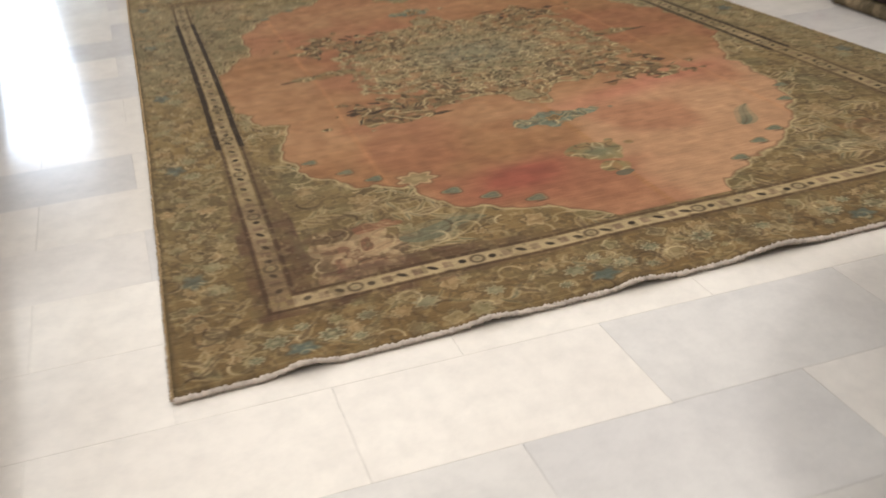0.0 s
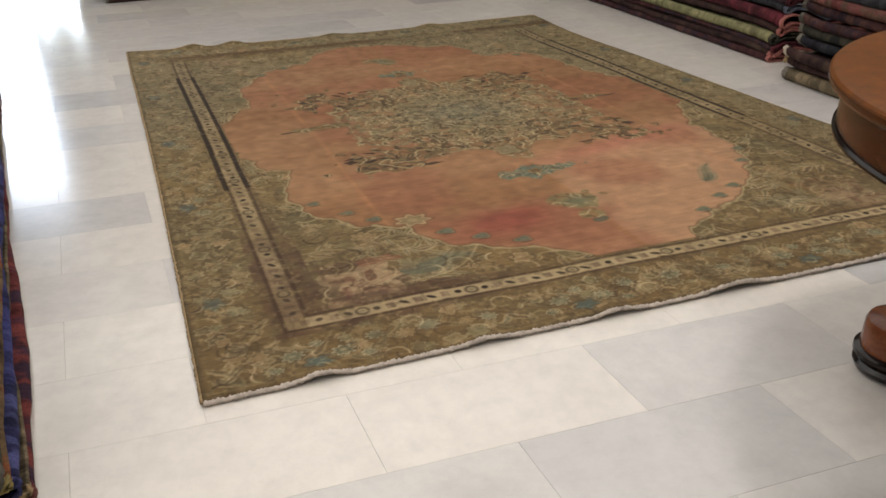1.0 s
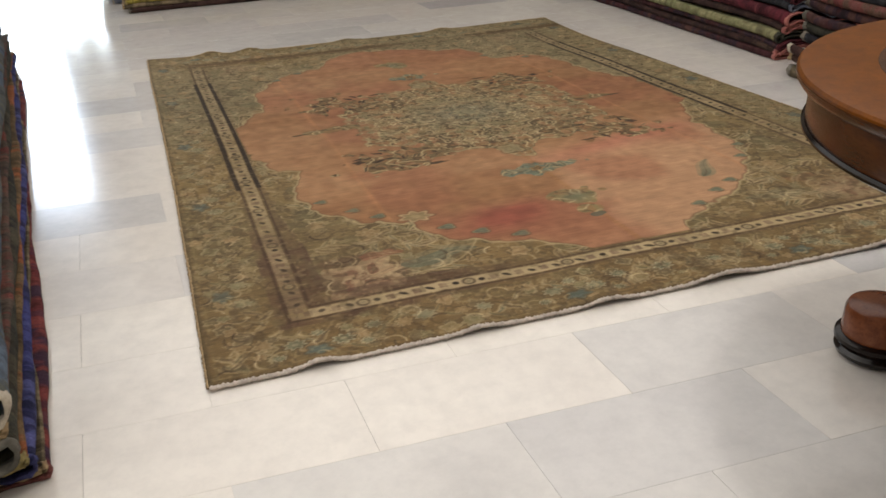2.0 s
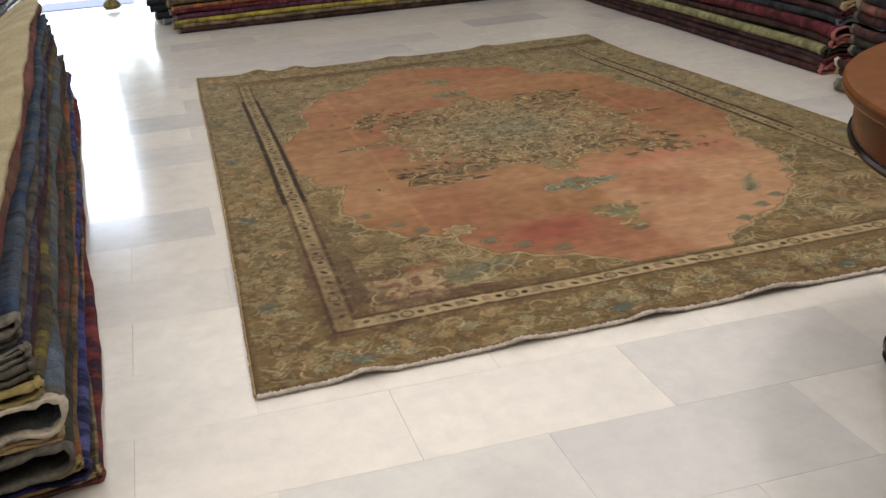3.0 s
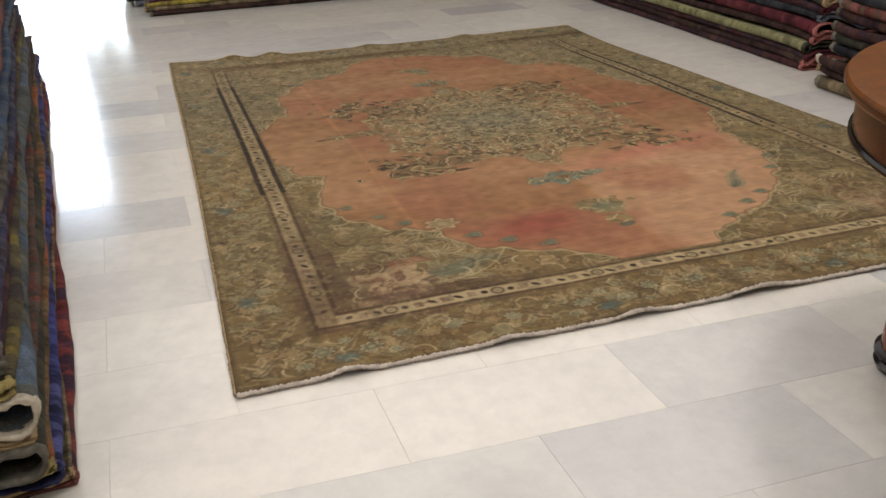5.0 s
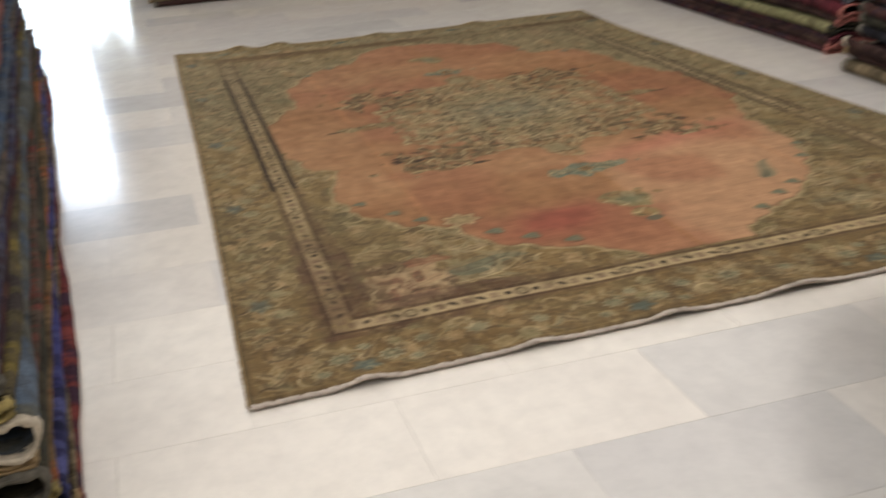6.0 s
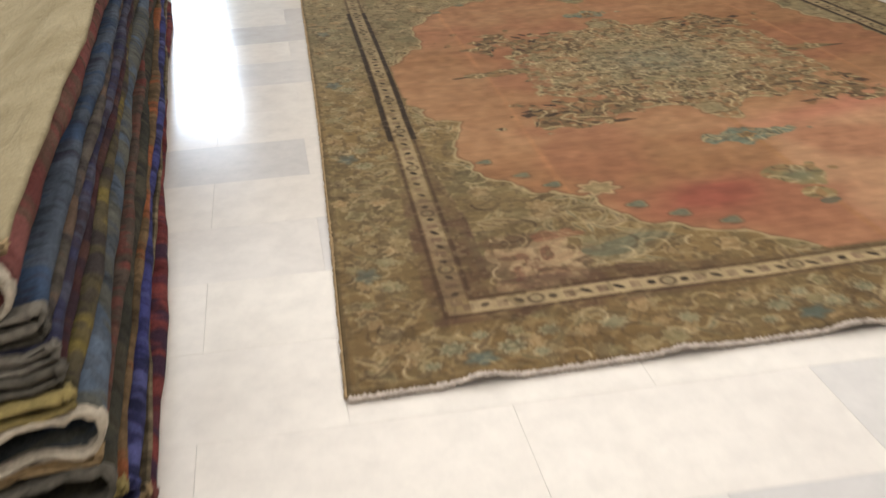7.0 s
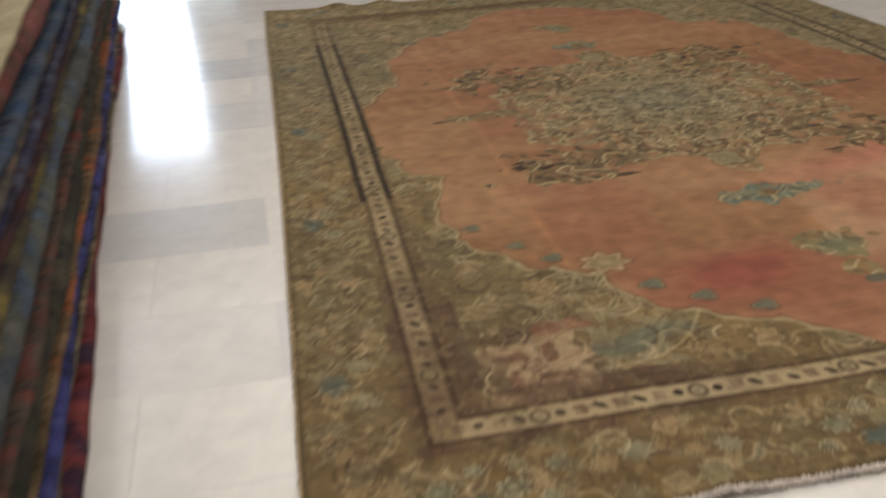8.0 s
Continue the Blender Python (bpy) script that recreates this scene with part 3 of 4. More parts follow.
    for k in range(60):
        ang, rad = rng.uniform(0, math.pi / 2), rng.uniform(0.05, 0.5)
        ring, core = tints[rng.integers(4)]
        r = rng.uniform(0.018, 0.036)
        for sx in (1, -1):
            for sy in (1, -1):
                stamp(cx + sx * rad * math.cos(ang), cy + sy * rad * math.sin(ang), r, rng.integers(5, 9), ring, core, rad * 9, 1.0, 0.75)
    for sx, sy in ((-0.15, -0.4), (0.15, -0.4), (-0.15, 0.4), (0.15, 0.4), (-0.4, 0), (0.4, 0)):
        stamp(cx + sx, cy + sy, 0.05, 8, col255(172, 152, 108), col255(120, 98, 64), 0, 0.85, 0.9)
    curls(230, (cx - 0.52, cx + 0.005), (cy - 0.58, cy + 0.005), lambda x, y: math.hypot(x - cx, y - cy) < 0.5, 0.010, 0.034, 0.9)
    lay(np.exp(-((dx / 0.17) ** 2 + (dy / 0.13) ** 2)) * 0.35, col255(98, 108, 98))
    stamp(cx, cy, 0.07, 8, col255(156, 140, 98), col255(118, 110, 84), 0, 0.9, 0.8)
    for sx, sy in ((0, -0.56), (0, 0.56)):
        stamp(cx + sx - 0.03, cy + sy, 0.06, 4, col255(150, 132, 92), col255(128, 112, 78), 0.8, 1.0, 0.9)

    def blob(x, y, rx, ry, tilt=0.0, wob=0.25, seed=0):
        X, Y = a - x, b - y
        X, Y = X * math.cos(tilt) + Y * math.sin(tilt), -X * math.sin(tilt) + Y * math.cos(tilt)
        return step01(1 - np.hypot(X / rx, Y / ry) + wob * nz(5, 100 + seed) + 0.2 * wob * nz(2, 200 + seed), 0.0, 0.12)

    # sprays at the four diagonals, thin tips at both sides, pendants along the length
    for k, (x, y, rx, ry, sx, sy) in enumerate(((0.87, 1.37, 0.19, 0.14, -1, -1), (1.81, 1.38, 0.18, 0.15, 1, -1), (0.91, 2.24, 0.22, 0.14, -1, 1), (1.80, 2.31, 0.18, 0.14, 1, 1))):
        m = blob(x, y, rx, ry, 0.35 * sx * sy, 0.8, k) * (0.3 + 0.7 * step01(nz(2.6, 216 + k) + 0.4 * nz(1.4, 220 + k), -0.7, -0.3))
        leafy(m * 0.95, col255(120, 97, 64), 111, 0.85)
        for n in range(16):
            ang, r, q = rng.uniform(0, 6.28), rng.uniform(0.02, 0.032), rng.uniform(0.2, 0.95)
            leaf(x + q * rx * math.cos(ang), y + q * ry * math.sin(ang), r, 0.4 * r, ang + 0.6, col255(158, 136, 94) if n % 2 else col255(60, 46, 36), col255(64, 50, 38), 0.8)
        stamp(x + sx * 0.8 * rx, y + 0.2 * ry, 0.026, 4, col255(58, 44, 36), col255(78, 60, 44), 0.3, 0.8, 0.8)
        leaf(x - sx * 0.75 * rx, y + sy * 0.75 * ry, 0.045, 0.010, 0.0, col255(72, 58, 42), col255(64, 50, 38), 0.8)
    for k, (x0, x1, y) in enumerate(((0.81, 0.541, 1.86), (1.93, 2.147, 1.83))):
        leafy(np.maximum(blob(x0 + 0.25 * (x1 - x0), y, 0.09, 0.045, 0, 0.6, 20 + k), blob(x0 + 0.6 * (x1 - x0), y, 0.06, 0.024, 0, 0.6, 23 + k)) * 0.85, col255(122, 104, 68), 121)
        leaf(x1 - 0.12 * (x1 - x0), y - 0.005, 0.04, 0.011, 0.0, col255(80, 66, 48), col255(64, 52, 40), 0.85)
    for k, (x, y, rx, ry, x2, y2, far) in enumerate(((1.325, 1.04, 0.16, 0.068, 1.325, 0.725, 1.0), (1.345, 2.60, 0.12, 0.05, 1.345, 2.875, 0.75))):
        m = np.maximum(blob(x, y, rx, 0.7 * ry, 0.05, 0.45, 30 + k), blob(x - 0.01, y, 0.62 * rx, ry, 0, 0.45, 33 + k))
        leafy(m * 0.9, col255(112, 114, 90), 131, 0.3)
        lay(m * step01(nz(4, 36), -0.1, 0.3) * 0.45, col255(92, 106, 92))
        for q in (-0.7, -0.3, 0.3, 0.7):
            leaf(x + q * rx, y + 0.01, 0.03, 0.013, 2.0 * q, col255(156, 138, 98), sage, 0.7)
        stamp(x, y, 0.032, 5, col255(176, 126, 70), col255(86, 72, 50), 0, 0.8, 0.9)
        m = blob(x2, y2, 0.10, 0.085 * far, -0.3, 0.4, 40 + k)
        leafy(m * 0.9, col255(134, 116, 74), 141, 0.25)
        lay(m * np.exp(-(((a - x2) / 0.05) ** 2 + ((b - y2) / 0.05) ** 2)) * 0.6, col255(96, 102, 80))
        if k == 0:
            m = blob(1.325, 0.61, 0.045, 0.04, 0, 0.4, 43)
            leafy(m * 0.9, col255(134, 116, 74), 143, 0.25)
            lay(blob(1.328, 0.555, 0.034, 0.018, 0, 0.4, 46) * 0.75, col255(88, 92, 74))
    lay(blob(1.0, 1.27, 0.03, 0.012, 0.2, 0.4, 52) * 0.7, col255(72, 58, 42))

    # guard band with its repeat of small motifs between two darker lines
    along = np.where(np.minimum(a, RUG_W - a) < np.minimum(b, RUG_L - b), b, a)
    off = np.where(np.minimum(a, RUG_W - a) < np.minimum(b, RUG_L - b), np.minimum(a, RUG_W - a), np.minimum(b, RUG_L - b))
    off = off + 0.002 * nz(30, 301)
    end_fade = np.where(RUG_L - b < 0.36, 0.35, 1.0)
    purple = step01(1 - np.hypot(a - 0.3, b - 0.35) / 0.75, 0.0, 0.6)
    guard = (step01(off, 0.212 - 0.016 * purple, 0.220 - 0.016 * purple) * (1 - step01(off, 0.318 + 0.04 * purple, 0.326 + 0.04 * purple)))
    lay(guard * 0.35 * end_fade * worn, col255(100, 80, 54))
    lay(guard * purple * 0.5 * step01(nz(4, 302), -1.0, 0.6), col255(84, 56, 44))
    light = step01(off, 0.238, 0.242) * (1 - step01(off, 0.289, 0.293))
    lay(light * (0.35 + 0.3 * worn) * end_fade, col255(162, 140, 100))
    lay(light * (b < 0.4) * (a > 0.29) * 0.55, col255(172, 150, 110))
    cell = (along - 0.325) / 0.0775 + 0.5
    idx, loc = np.floor(cell), (cell - np.floor(cell) - 0.5) * 0.0775
    hsh = np.mod(np.sin(idx * 12.9898) * 43758.5453, 1.0)
    across = off - 0.2655 + 0.006 * (np.mod(hsh * 9, 1) - 0.5)
    lean = 0.9 * (np.mod(hsh * 5, 1) - 0.2)
    mark = 1 - step01(np.hypot((loc + lean * across) / 0.011, (across + 0.3 * lean * loc) / 0.0105), 0.6, 1.15)
    lay(mark * light * (0.6 + 0.4 * worn) * end_fade, col255(48, 38, 28))
    half = loc - np.sign(loc) * 0.03875
    turn_of = np.mod(np.floor((along - 0.325) / 0.0775), 4)
    tile = (1 - step01(np.abs(half), 0.010, 0.014)) * (1 - step01(np.abs(off - 0.2655), 0.012, 0.016)) * (turn_of != 1)
    lay(tile * light * (0.3 + 0.35 * np.mod(hsh * 7, 1)) * end_fade, col255(104, 78, 60))
    ringm = np.exp(-((np.hypot(half, off - 0.2655) - 0.0165) / 0.0045) ** 2) * (turn_of == 1)
    lay(ringm * light * 0.75 * end_fade, col255(78, 62, 44))
    lay(np.exp(-((half / 0.007) ** 2 + ((off - 0.2655) / 0.006) ** 2)) * (turn_of == 1) * light * 0.6, col255(100, 92, 66))
    for edge in (0.238, 0.295):
        lay(np.exp(-((off - edge + (0.006 if edge < 0.26 else -0.006)) / 0.005) ** 2) * 0.7 * end_fade, col255(74, 54, 38))
    long_side = np.minimum(a, RUG_W - a) < np.minimum(b, RUG_L - b)
    rewoven = long_side * step01(b, 1.285, 1.291) * (1 - step01(b, 2.955, 2.961))
    for lo, hi in ((0.217, 0.235), (0.294, 0.312)):
        ln = step01(off, lo - 0.002, lo + 0.002) * (1 - step01(off, hi - 0.002, hi + 0.002))
        dots = 0.74 + 0.18 * np.sin(along * 2 * math.pi / 0.018)
        lay(ln * rewoven * dots, col255(42, 32, 25))
    # brownish bar along the far end, darker fold line at the near end, darker edge
    lay(np.exp(-((RUG_L - b - 0.25) / 0.035) ** 2) * step01(nz((20, 60), 311), -0.5, 0.3) * 0.75, col255(88, 64, 38))
    lay(np.exp(-((a - 1.365 - 0.1 * (0.2 - b)) / 0.02) ** 2) * (b < 0.24) * 0.45, col255(78, 60, 36))
    lay(np.exp(-((d - 0.004) / 0.006) ** 2) * 0.5, col255(86, 70, 46))
    # worn knots: small lighter and darker flecks all over the figured parts
    figured = np.maximum(1 - field, med) * 0.9
    lay(figured * step01(nz(1.3, 331) + 0.5 * nz(3.1, 332), 0.35, 0.8) * 0.3, col255(166, 144, 102))
    lay(figured * step01(nz(1.5, 333) + 0.5 * nz(3.7, 334), 0.4, 0.85) * 0.35, col255(78, 62, 40))
    # overall fading and yarn-row streaks
    img[:] = 0.92 * img + 0.08 * img.mean(-1, keepdims=True)
    img *= 1 + 0.03 * nz((0.7, 9), 321)[..., None] + 0.05 * nz(3, 322)[..., None] + 0.03 * nz(90, 323)[..., None]
    lum = img.mean(-1, keepdims=True)
    img *= (lum / 104) ** 0.16
    c = np.clip(img / 255, 0.01, 1)
    return np.array((0.93, 0.945, 1.0)) * np.where(c > 0.04045, ((c + 0.055) / 1.055) ** 2.4, c / 12.92)


def rug_material():
    m, n, l, b = material("faded_wool_pile")
    at = n.new("ShaderNodeAttribute")
    at.attribute_name = "design"
    v = coords(n, l)
    fuzz = tex(n, l, "ShaderNodeTexNoise", 420, v, Detail=3, Roughness=0.7)
    rows = tex(n, l, "ShaderNodeTexNoise", 90, coords(n, l, (0.25, 2.4, 1)), Detail=3)
    col = mix(n, l, at.outputs["Color"], ramp(n, l, fuzz.outputs["Fac"], [(0.25, 0.6), (0.75, 1.3)]), 0.55, "MULTIPLY")
    col = mix(n, l, col, ramp(n, l, rows.outputs["Fac"], [(0.3, 0.78), (0.7, 1.15)]), 0.5, "MULTIPLY")
    l.new(col, b.inputs["Base Color"])
    b.inputs["Roughness"].default_value = 0.95
    b.inputs["Specular IOR Level"].default_value = 0.2
    bump(n, l, b, rows.outputs["Fac"], 0.35, 0.004)
    return m


def rope(name, pts, radius, seed, ring=7):
    """An uneven bound edge along a line of points."""
    rng = np.random.default_rng(seed)
    n = len(pts)
    verts, faces = [], []
    for i, p in enumerate(pts):
        q = np.array(pts[min(i + 1, n - 1)]) - np.array(pts[max(i - 1, 0)])
        q = q / (np.linalg.norm(q) + 1e-9)
        side = np.array((-q[1], q[0], 0))
        up = np.cross(side, q) * -1
        for k in range(ring):
            ang = 2 * math.pi * k / ring
            r = radius * (1 + rng.uniform(-0.5, 0.55))
            verts.append(tuple(np.array(p) + side * r * math.cos(ang) + up * r * 0.8 * math.sin(ang)))
    for i in range(n - 1):
        for k in range(ring):
            k2 = (k + 1) % ring
            faces.append((i * ring + k, i * ring + k2, (i + 1) * ring + k2, (i + 1) * ring + k))
    faces.append(tuple(range(ring)))
    faces.append(tuple(reversed(range((n - 1) * ring, n * ring))))
    return mesh_of(name, verts, faces)


def large_rug():
    nx, ny = 760, 1036
    u, v = np.meshgrid(np.linspace(0, 1, nx), np.linspace(0, 1, ny))
    rough = smooth_noise((ny, nx), 89, 401) + 0.4 * smooth_noise((ny, nx), 28, 402)
    x, y = rug_place(u, v)
    z = rug_height(u, v, rough)
    co = np.stack([x, y, z], -1).reshape(-1, 3)
    idx = np.arange(nx * ny).reshape(ny, nx)
    quads = np.stack([idx[:-1, :-1], idx[:-1, 1:], idx[1:, 1:], idx[1:, :-1]], -1).reshape(-1, 4)
    loop = np.concatenate([idx[0, :-1], idx[:-1, -1], idx[-1, :0:-1], idx[:0:-1, 0]])
    low = co[loop] - np.array((0, 0, 0.0085))
    base = len(co)
    m = len(loop)
    nxt = np.roll(np.arange(m), -1)
    skirt = np.stack([loop, base + np.arange(m), base + nxt, loop[nxt]], -1)
    co = np.concatenate([co, low])
    quads = np.concatenate([quads, skirt])
    me = bpy.data.meshes.new("wool_face")
    me.vertices.add(len(co))
    me.vertices.foreach_set("co", co.ravel())
    me.loops.add(quads.size)
    me.loops.foreach_set("vertex_index", quads.ravel().astype(np.int32))
    me.polygons.add(len(quads))
    me.polygons.foreach_set("loop_start", np.arange(0, quads.size, 4, dtype=np.int32))
    me.polygons.foreach_set("use_smooth", np.ones(len(quads), bool))
    me.update(calc_edges=True)
    rgb = rug_colours(nx, ny).reshape(-1, 3)
    rgb = np.concatenate([rgb, np.tile((0.16, 0.12, 0.07), (m, 1))])
    attr = me.color_attributes.new("design", "FLOAT_COLOR", "POINT")
    attr.data.foreach_set("color", np.concatenate([rgb, np.ones((len(rgb), 1))], 1).ravel().astype(np.float32))
    thing = new("area_rug")
    tagged(thing, "large faded salmon and olive medallion rug on marble floor", "rug")
    part("wool_face", me, rug_material(), thing)

    def edge(us, vs, drop, out):
        pts = []
        for uu, vv in zip(us, vs):
            px, py = rug_place(uu, vv)
            pz = float(rug_height(uu, vv, 0.0)) - drop
            pts.append((float(px) + out[0], float(py) + out[1], max(pz, 0.006)))
        return pts

    t = np.linspace(0, 1, 760)
    part("fringe", rope("fringe", edge(t, t * 0, 0.002, (0, -0.005)), 0.0068, 3), CORD, thing, "cream bound cotton end")
    part("fringe", rope("fringe", edge(t, t * 0 + 1, 0.003, (0, 0.003)), 0.005, 4), TAN, thing, "thin tan bound end")
    part("selvedge", rope("selvedge", edge(t * 0, t, 0.003, (-0.002, 0)), 0.0042, 5), TAN, thing)
    part("selvedge", rope("selvedge", edge(t * 0 + 1, t, 0.003, (0.002, 0)), 0.0042, 6), TAN, thing)
    return thing


large_rug()


# ---- stacks of folded rugs ----
def sag(x):
    """How far a pile sinks behind its bulky folds; x runs back from the folds."""
    t = np.clip(-x / 0.45, 0, 1)
    return 1 - 0.34 * t * t * (3 - 2 * t)


def fold_section(width, height, t, loose):
    """One folded layer: the closed outline of a sheet bent round at the fold, as (x, z) points."""
    r = max((height - t) / 2, 0.003)
    zl, zu = t / 2, height - t / 2
    line = []
    for x in np.linspace(-width, -0.14, 7):
        line.append((x, zl))
    for x in np.linspace(-0.12, -r * 1.4, 4):
        line.append((x, zl))
    for ang in np.linspace(-90, 90, 9):
        line.append((-r + r * math.cos(radians(ang)), height / 2 + r * math.sin(radians(ang))))
    for x in np.linspace(-r * 1.4, -0.12, 4):
        line.append((x, zu - loose * (height - 2 * t) * min(1, -x / 0.14)))
    for x in np.linspace(-0.14, -width, 7):
        line.append((x, zu - loose * (height - 2 * t)))
    p = np.array(line)
    d = np.gradient(p, axis=0)
    d /= np.linalg.norm(d, axis=1)[:, None] + 1e-9
    nrm = np.stack([d[:, 1], -d[:, 0]], 1)
    return np.concatenate([p + nrm * t / 2, (p - nrm * t / 2)[::-1]])


def folded_rug(length, width, height, z0, seed, cloth, fringe, label, group, t=0.0075, nest=0.6, waver=0.005, loose=0.35, tail=0.010, ripple=0.007, flow=None):
    """A rug folded lengthwise and lying in a pile, its fold towards +x, its ends at y = 0 and y = length."""
    rng = np.random.default_rng(seed)
    thing = new("folded_rug")
    tagged(thing, label, "rug", group)
    sections = [(fold_section(width, height, t, loose), 0.0, 0.0)]
    if height > 3.4 * t and rng.random() < nest:
        sections.append((fold_section(width, height - 2.3 * t, t, loose), -1.6 * t - rng.uniform(0, 0.02), 1.1 * t))
    rows = np.concatenate([[0, 0.012, 0.03, 0.06], np.linspace(0.1, length - 0.1, 46), [length - 0.06, length - 0.03, length]])
    ph = rng.uniform(0, 6.28, 6)
    if flow is not None:
        ph[4:] = flow + rng.uniform(-0.35, 0.35, 2)
    ends = [rng.uniform(-0.015, 0.02) for _ in sections]
    bound = [(fold_section(width, height, 1.3 * t, loose), sx, sz) for (_, sx, sz) in sections[:1]]
    if len(sections) > 1:
        bound.append((fold_section(width, height - 2.3 * t, 1.15 * t, loose), *sections[1][1:]))

    def move(x, y, z):
        wav = waver * (math.sin(y * 2.1 + ph[0]) + 0.6 * math.sin(y * 5.3 + ph[1]) + 0.3 * math.sin(y * 11 + ph[2]) + 0.2 * math.sin(y * 29 + ph[3]))
        dz = 0.004 * math.sin(y * 4.1 + ph[3]) * (1 if z0 > 0.01 else 0)
        k = float(sag(x))
        if z0 > 0.01:
            near_end = max(min(y, length - y), 0.0)
            dz += (ripple * math.sin(x * 24 + ph[4]) + 0.55 * ripple * math.sin(x * 51 + ph[5])) * math.exp(-near_end / 0.07)
        return x + wav, y, (z0 + z) * k - z0 + dz + (0.001 if z0 < 0.01 else 0)

    def sweep(name, ys, outline, jitter, material):
        verts, faces = [], []
        for si, (sec, sx, sz) in enumerate(outline):
            start, m = len(verts), len(sec)
            for y in ys:
                for x, z in sec:
                    jx, jz = (rng.uniform(-jitter, jitter), rng.uniform(-jitter, jitter)) if jitter else (0, 0)
                    yy = y + ends[si] + (rng.uniform(-jitter, jitter) * 1.5 if jitter else 0)
                    verts.append(move(x + sx + jx, yy, max(z + sz + jz, 0.0005)))
            for i in range(len(ys) - 1):
                for k in range(m):
                    k2 = (k + 1) % m
                    faces.append((start + i * m + k, start + i * m + k2, start + (i + 1) * m + k2, start + (i + 1) * m + k))
            h = m // 2
            for base, flip in ((start, 0), (start + (len(ys) - 1) * m, 1)):
                for k in range(h - 1):
                    f = (base + k, base + k + 1, base + m - 2 - k, base + m - 1 - k)
                    faces.append(f if flip else f[::-1])
        return part(name, mesh_of(name, verts, faces), material, thing)

    sweep("cloth", rows, sections, 0, cloth)
    if fringe:
        sweep("fringe", [-tail, -tail * 0.7, -tail * 0.35, 0.003], bound, 0.0036, fringe)
        sweep("fringe", [length - 0.003, length + tail * 0.5, length + tail], bound, 0.0022, fringe)
    return thing


W = {}
m, n, l, b = material("beige_woven_cloth")
weft = tex(n, l, "ShaderNodeTexNoise", 60, coords(n, l, (1.0, 8.0, 1.0)), Detail=3, Roughness=0.6)
warp = tex(n, l, "ShaderNodeTexNoise", 60, coords(n, l, (8.0, 1.0, 1.0)), Detail=3, Roughness=0.6)
soil = tex(n, l, "ShaderNodeTexNoise", 5, coords(n, l), Detail=5, Roughness=0.6)
cloth_colour = ramp(n, l, soil.outputs["Fac"], [(0.3, lin(132, 120, 92)), (0.7, lin(158, 146, 118))])
for thread in (weft, warp):
    cloth_colour = mix(n, l, cloth_colour, ramp(n, l, thread.outputs["Fac"], [(0.3, 0.7), (0.7, 1.25)]), 0.5, "MULTIPLY")
l.new(cloth_colour, b.inputs["Base Color"])
b.inputs["Roughness"].default_value, b.inputs["Specular IOR Level"].default_value = 0.95, 0.15
bump(n, l, b, weft.outputs["Fac"], 0.5, 0.003)
wrinkle = tex(n, l, "ShaderNodeTexNoise", 4.5, coords(n, l, (2.6, 0.8, 1.0)), Detail=4, Roughness=0.55, Distortion=0.8)
fold_bump = n.new("ShaderNodeBump")
fold_bump.inputs["Strength"].default_value, fold_bump.inputs["Distance"].default_value = 0.7, 0.035
l.new(wrinkle.outputs["Fac"], fold_bump.inputs["Height"])
l.new(fold_bump.outputs["Normal"], n["Bump"].inputs["Normal"])
BEIGE_CLOTH = m
PINK = plain("pink_fringe", lin(152, 92, 84), 0.95, 0.35, 40, bump_scale=300)
for key, base, second, accent in (
    ("red", (112, 44, 44), (128, 56, 52), (66, 42, 60)), ("blue", (62, 64, 122), (46, 46, 84), (84, 86, 140)),
    ("gold", (160, 92, 50), (124, 98, 66), (92, 74, 50)), ("dark", (64, 62, 52), (78, 72, 58), (48, 48, 46)),
    ("slate", (90, 104, 122), (98, 98, 90), (78, 84, 92)), ("olive", (122, 106, 50), (92, 82, 58), (70, 62, 60)),
    ("maroon", (76, 42, 44), (62, 44, 52), (90, 60, 54)), ("navy", (58, 58, 86), (80, 80, 98), (64, 52, 60)),
    ("grey", (98, 90, 80), (82, 74, 70), (110, 88, 72)), ("teal", (58, 78, 106), (80, 90, 104), (62, 62, 78)),
    ("rose", (136, 80, 74), (112, 82, 68), (128, 66, 62)), ("beige", (176, 158, 116), (166, 146, 102), (188, 170, 128)),
    ("brick", (104, 70, 58), (86, 72, 62), (122, 62, 54)),
    ("green", (140, 138, 92), (152, 146, 100), (122, 116, 80)), ("wine", (104, 38, 48), (84, 34, 42), (124, 60, 62)),
    ("umber", (68, 46, 42), (58, 40, 38), (80, 60, 50)), ("ink", (46, 48, 54), (58, 58, 62), (40, 38, 44)),
    ("lemon", (186, 168, 44), (166, 148, 48), (140, 122, 54)), ("plum", (92, 50, 74), (74, 42, 60), (112, 68, 88)),
    ("sky", (122, 132, 150), (108, 114, 132), (140, 140, 150)), ("bark", (128, 112, 84), (110, 96, 72), (144, 124, 94)),
    ("rust", (180, 102, 52), (154, 92, 54), (122, 78, 54)),
):
    W[key] = BEIGE_CLOTH if key == "beige" else wool(key + "_wool", *(tuple(0.82 * (0.86 * c + 0.14 * sum(lin(*q)) / 3) for c in lin(*q)) for q in (base, second, accent)))


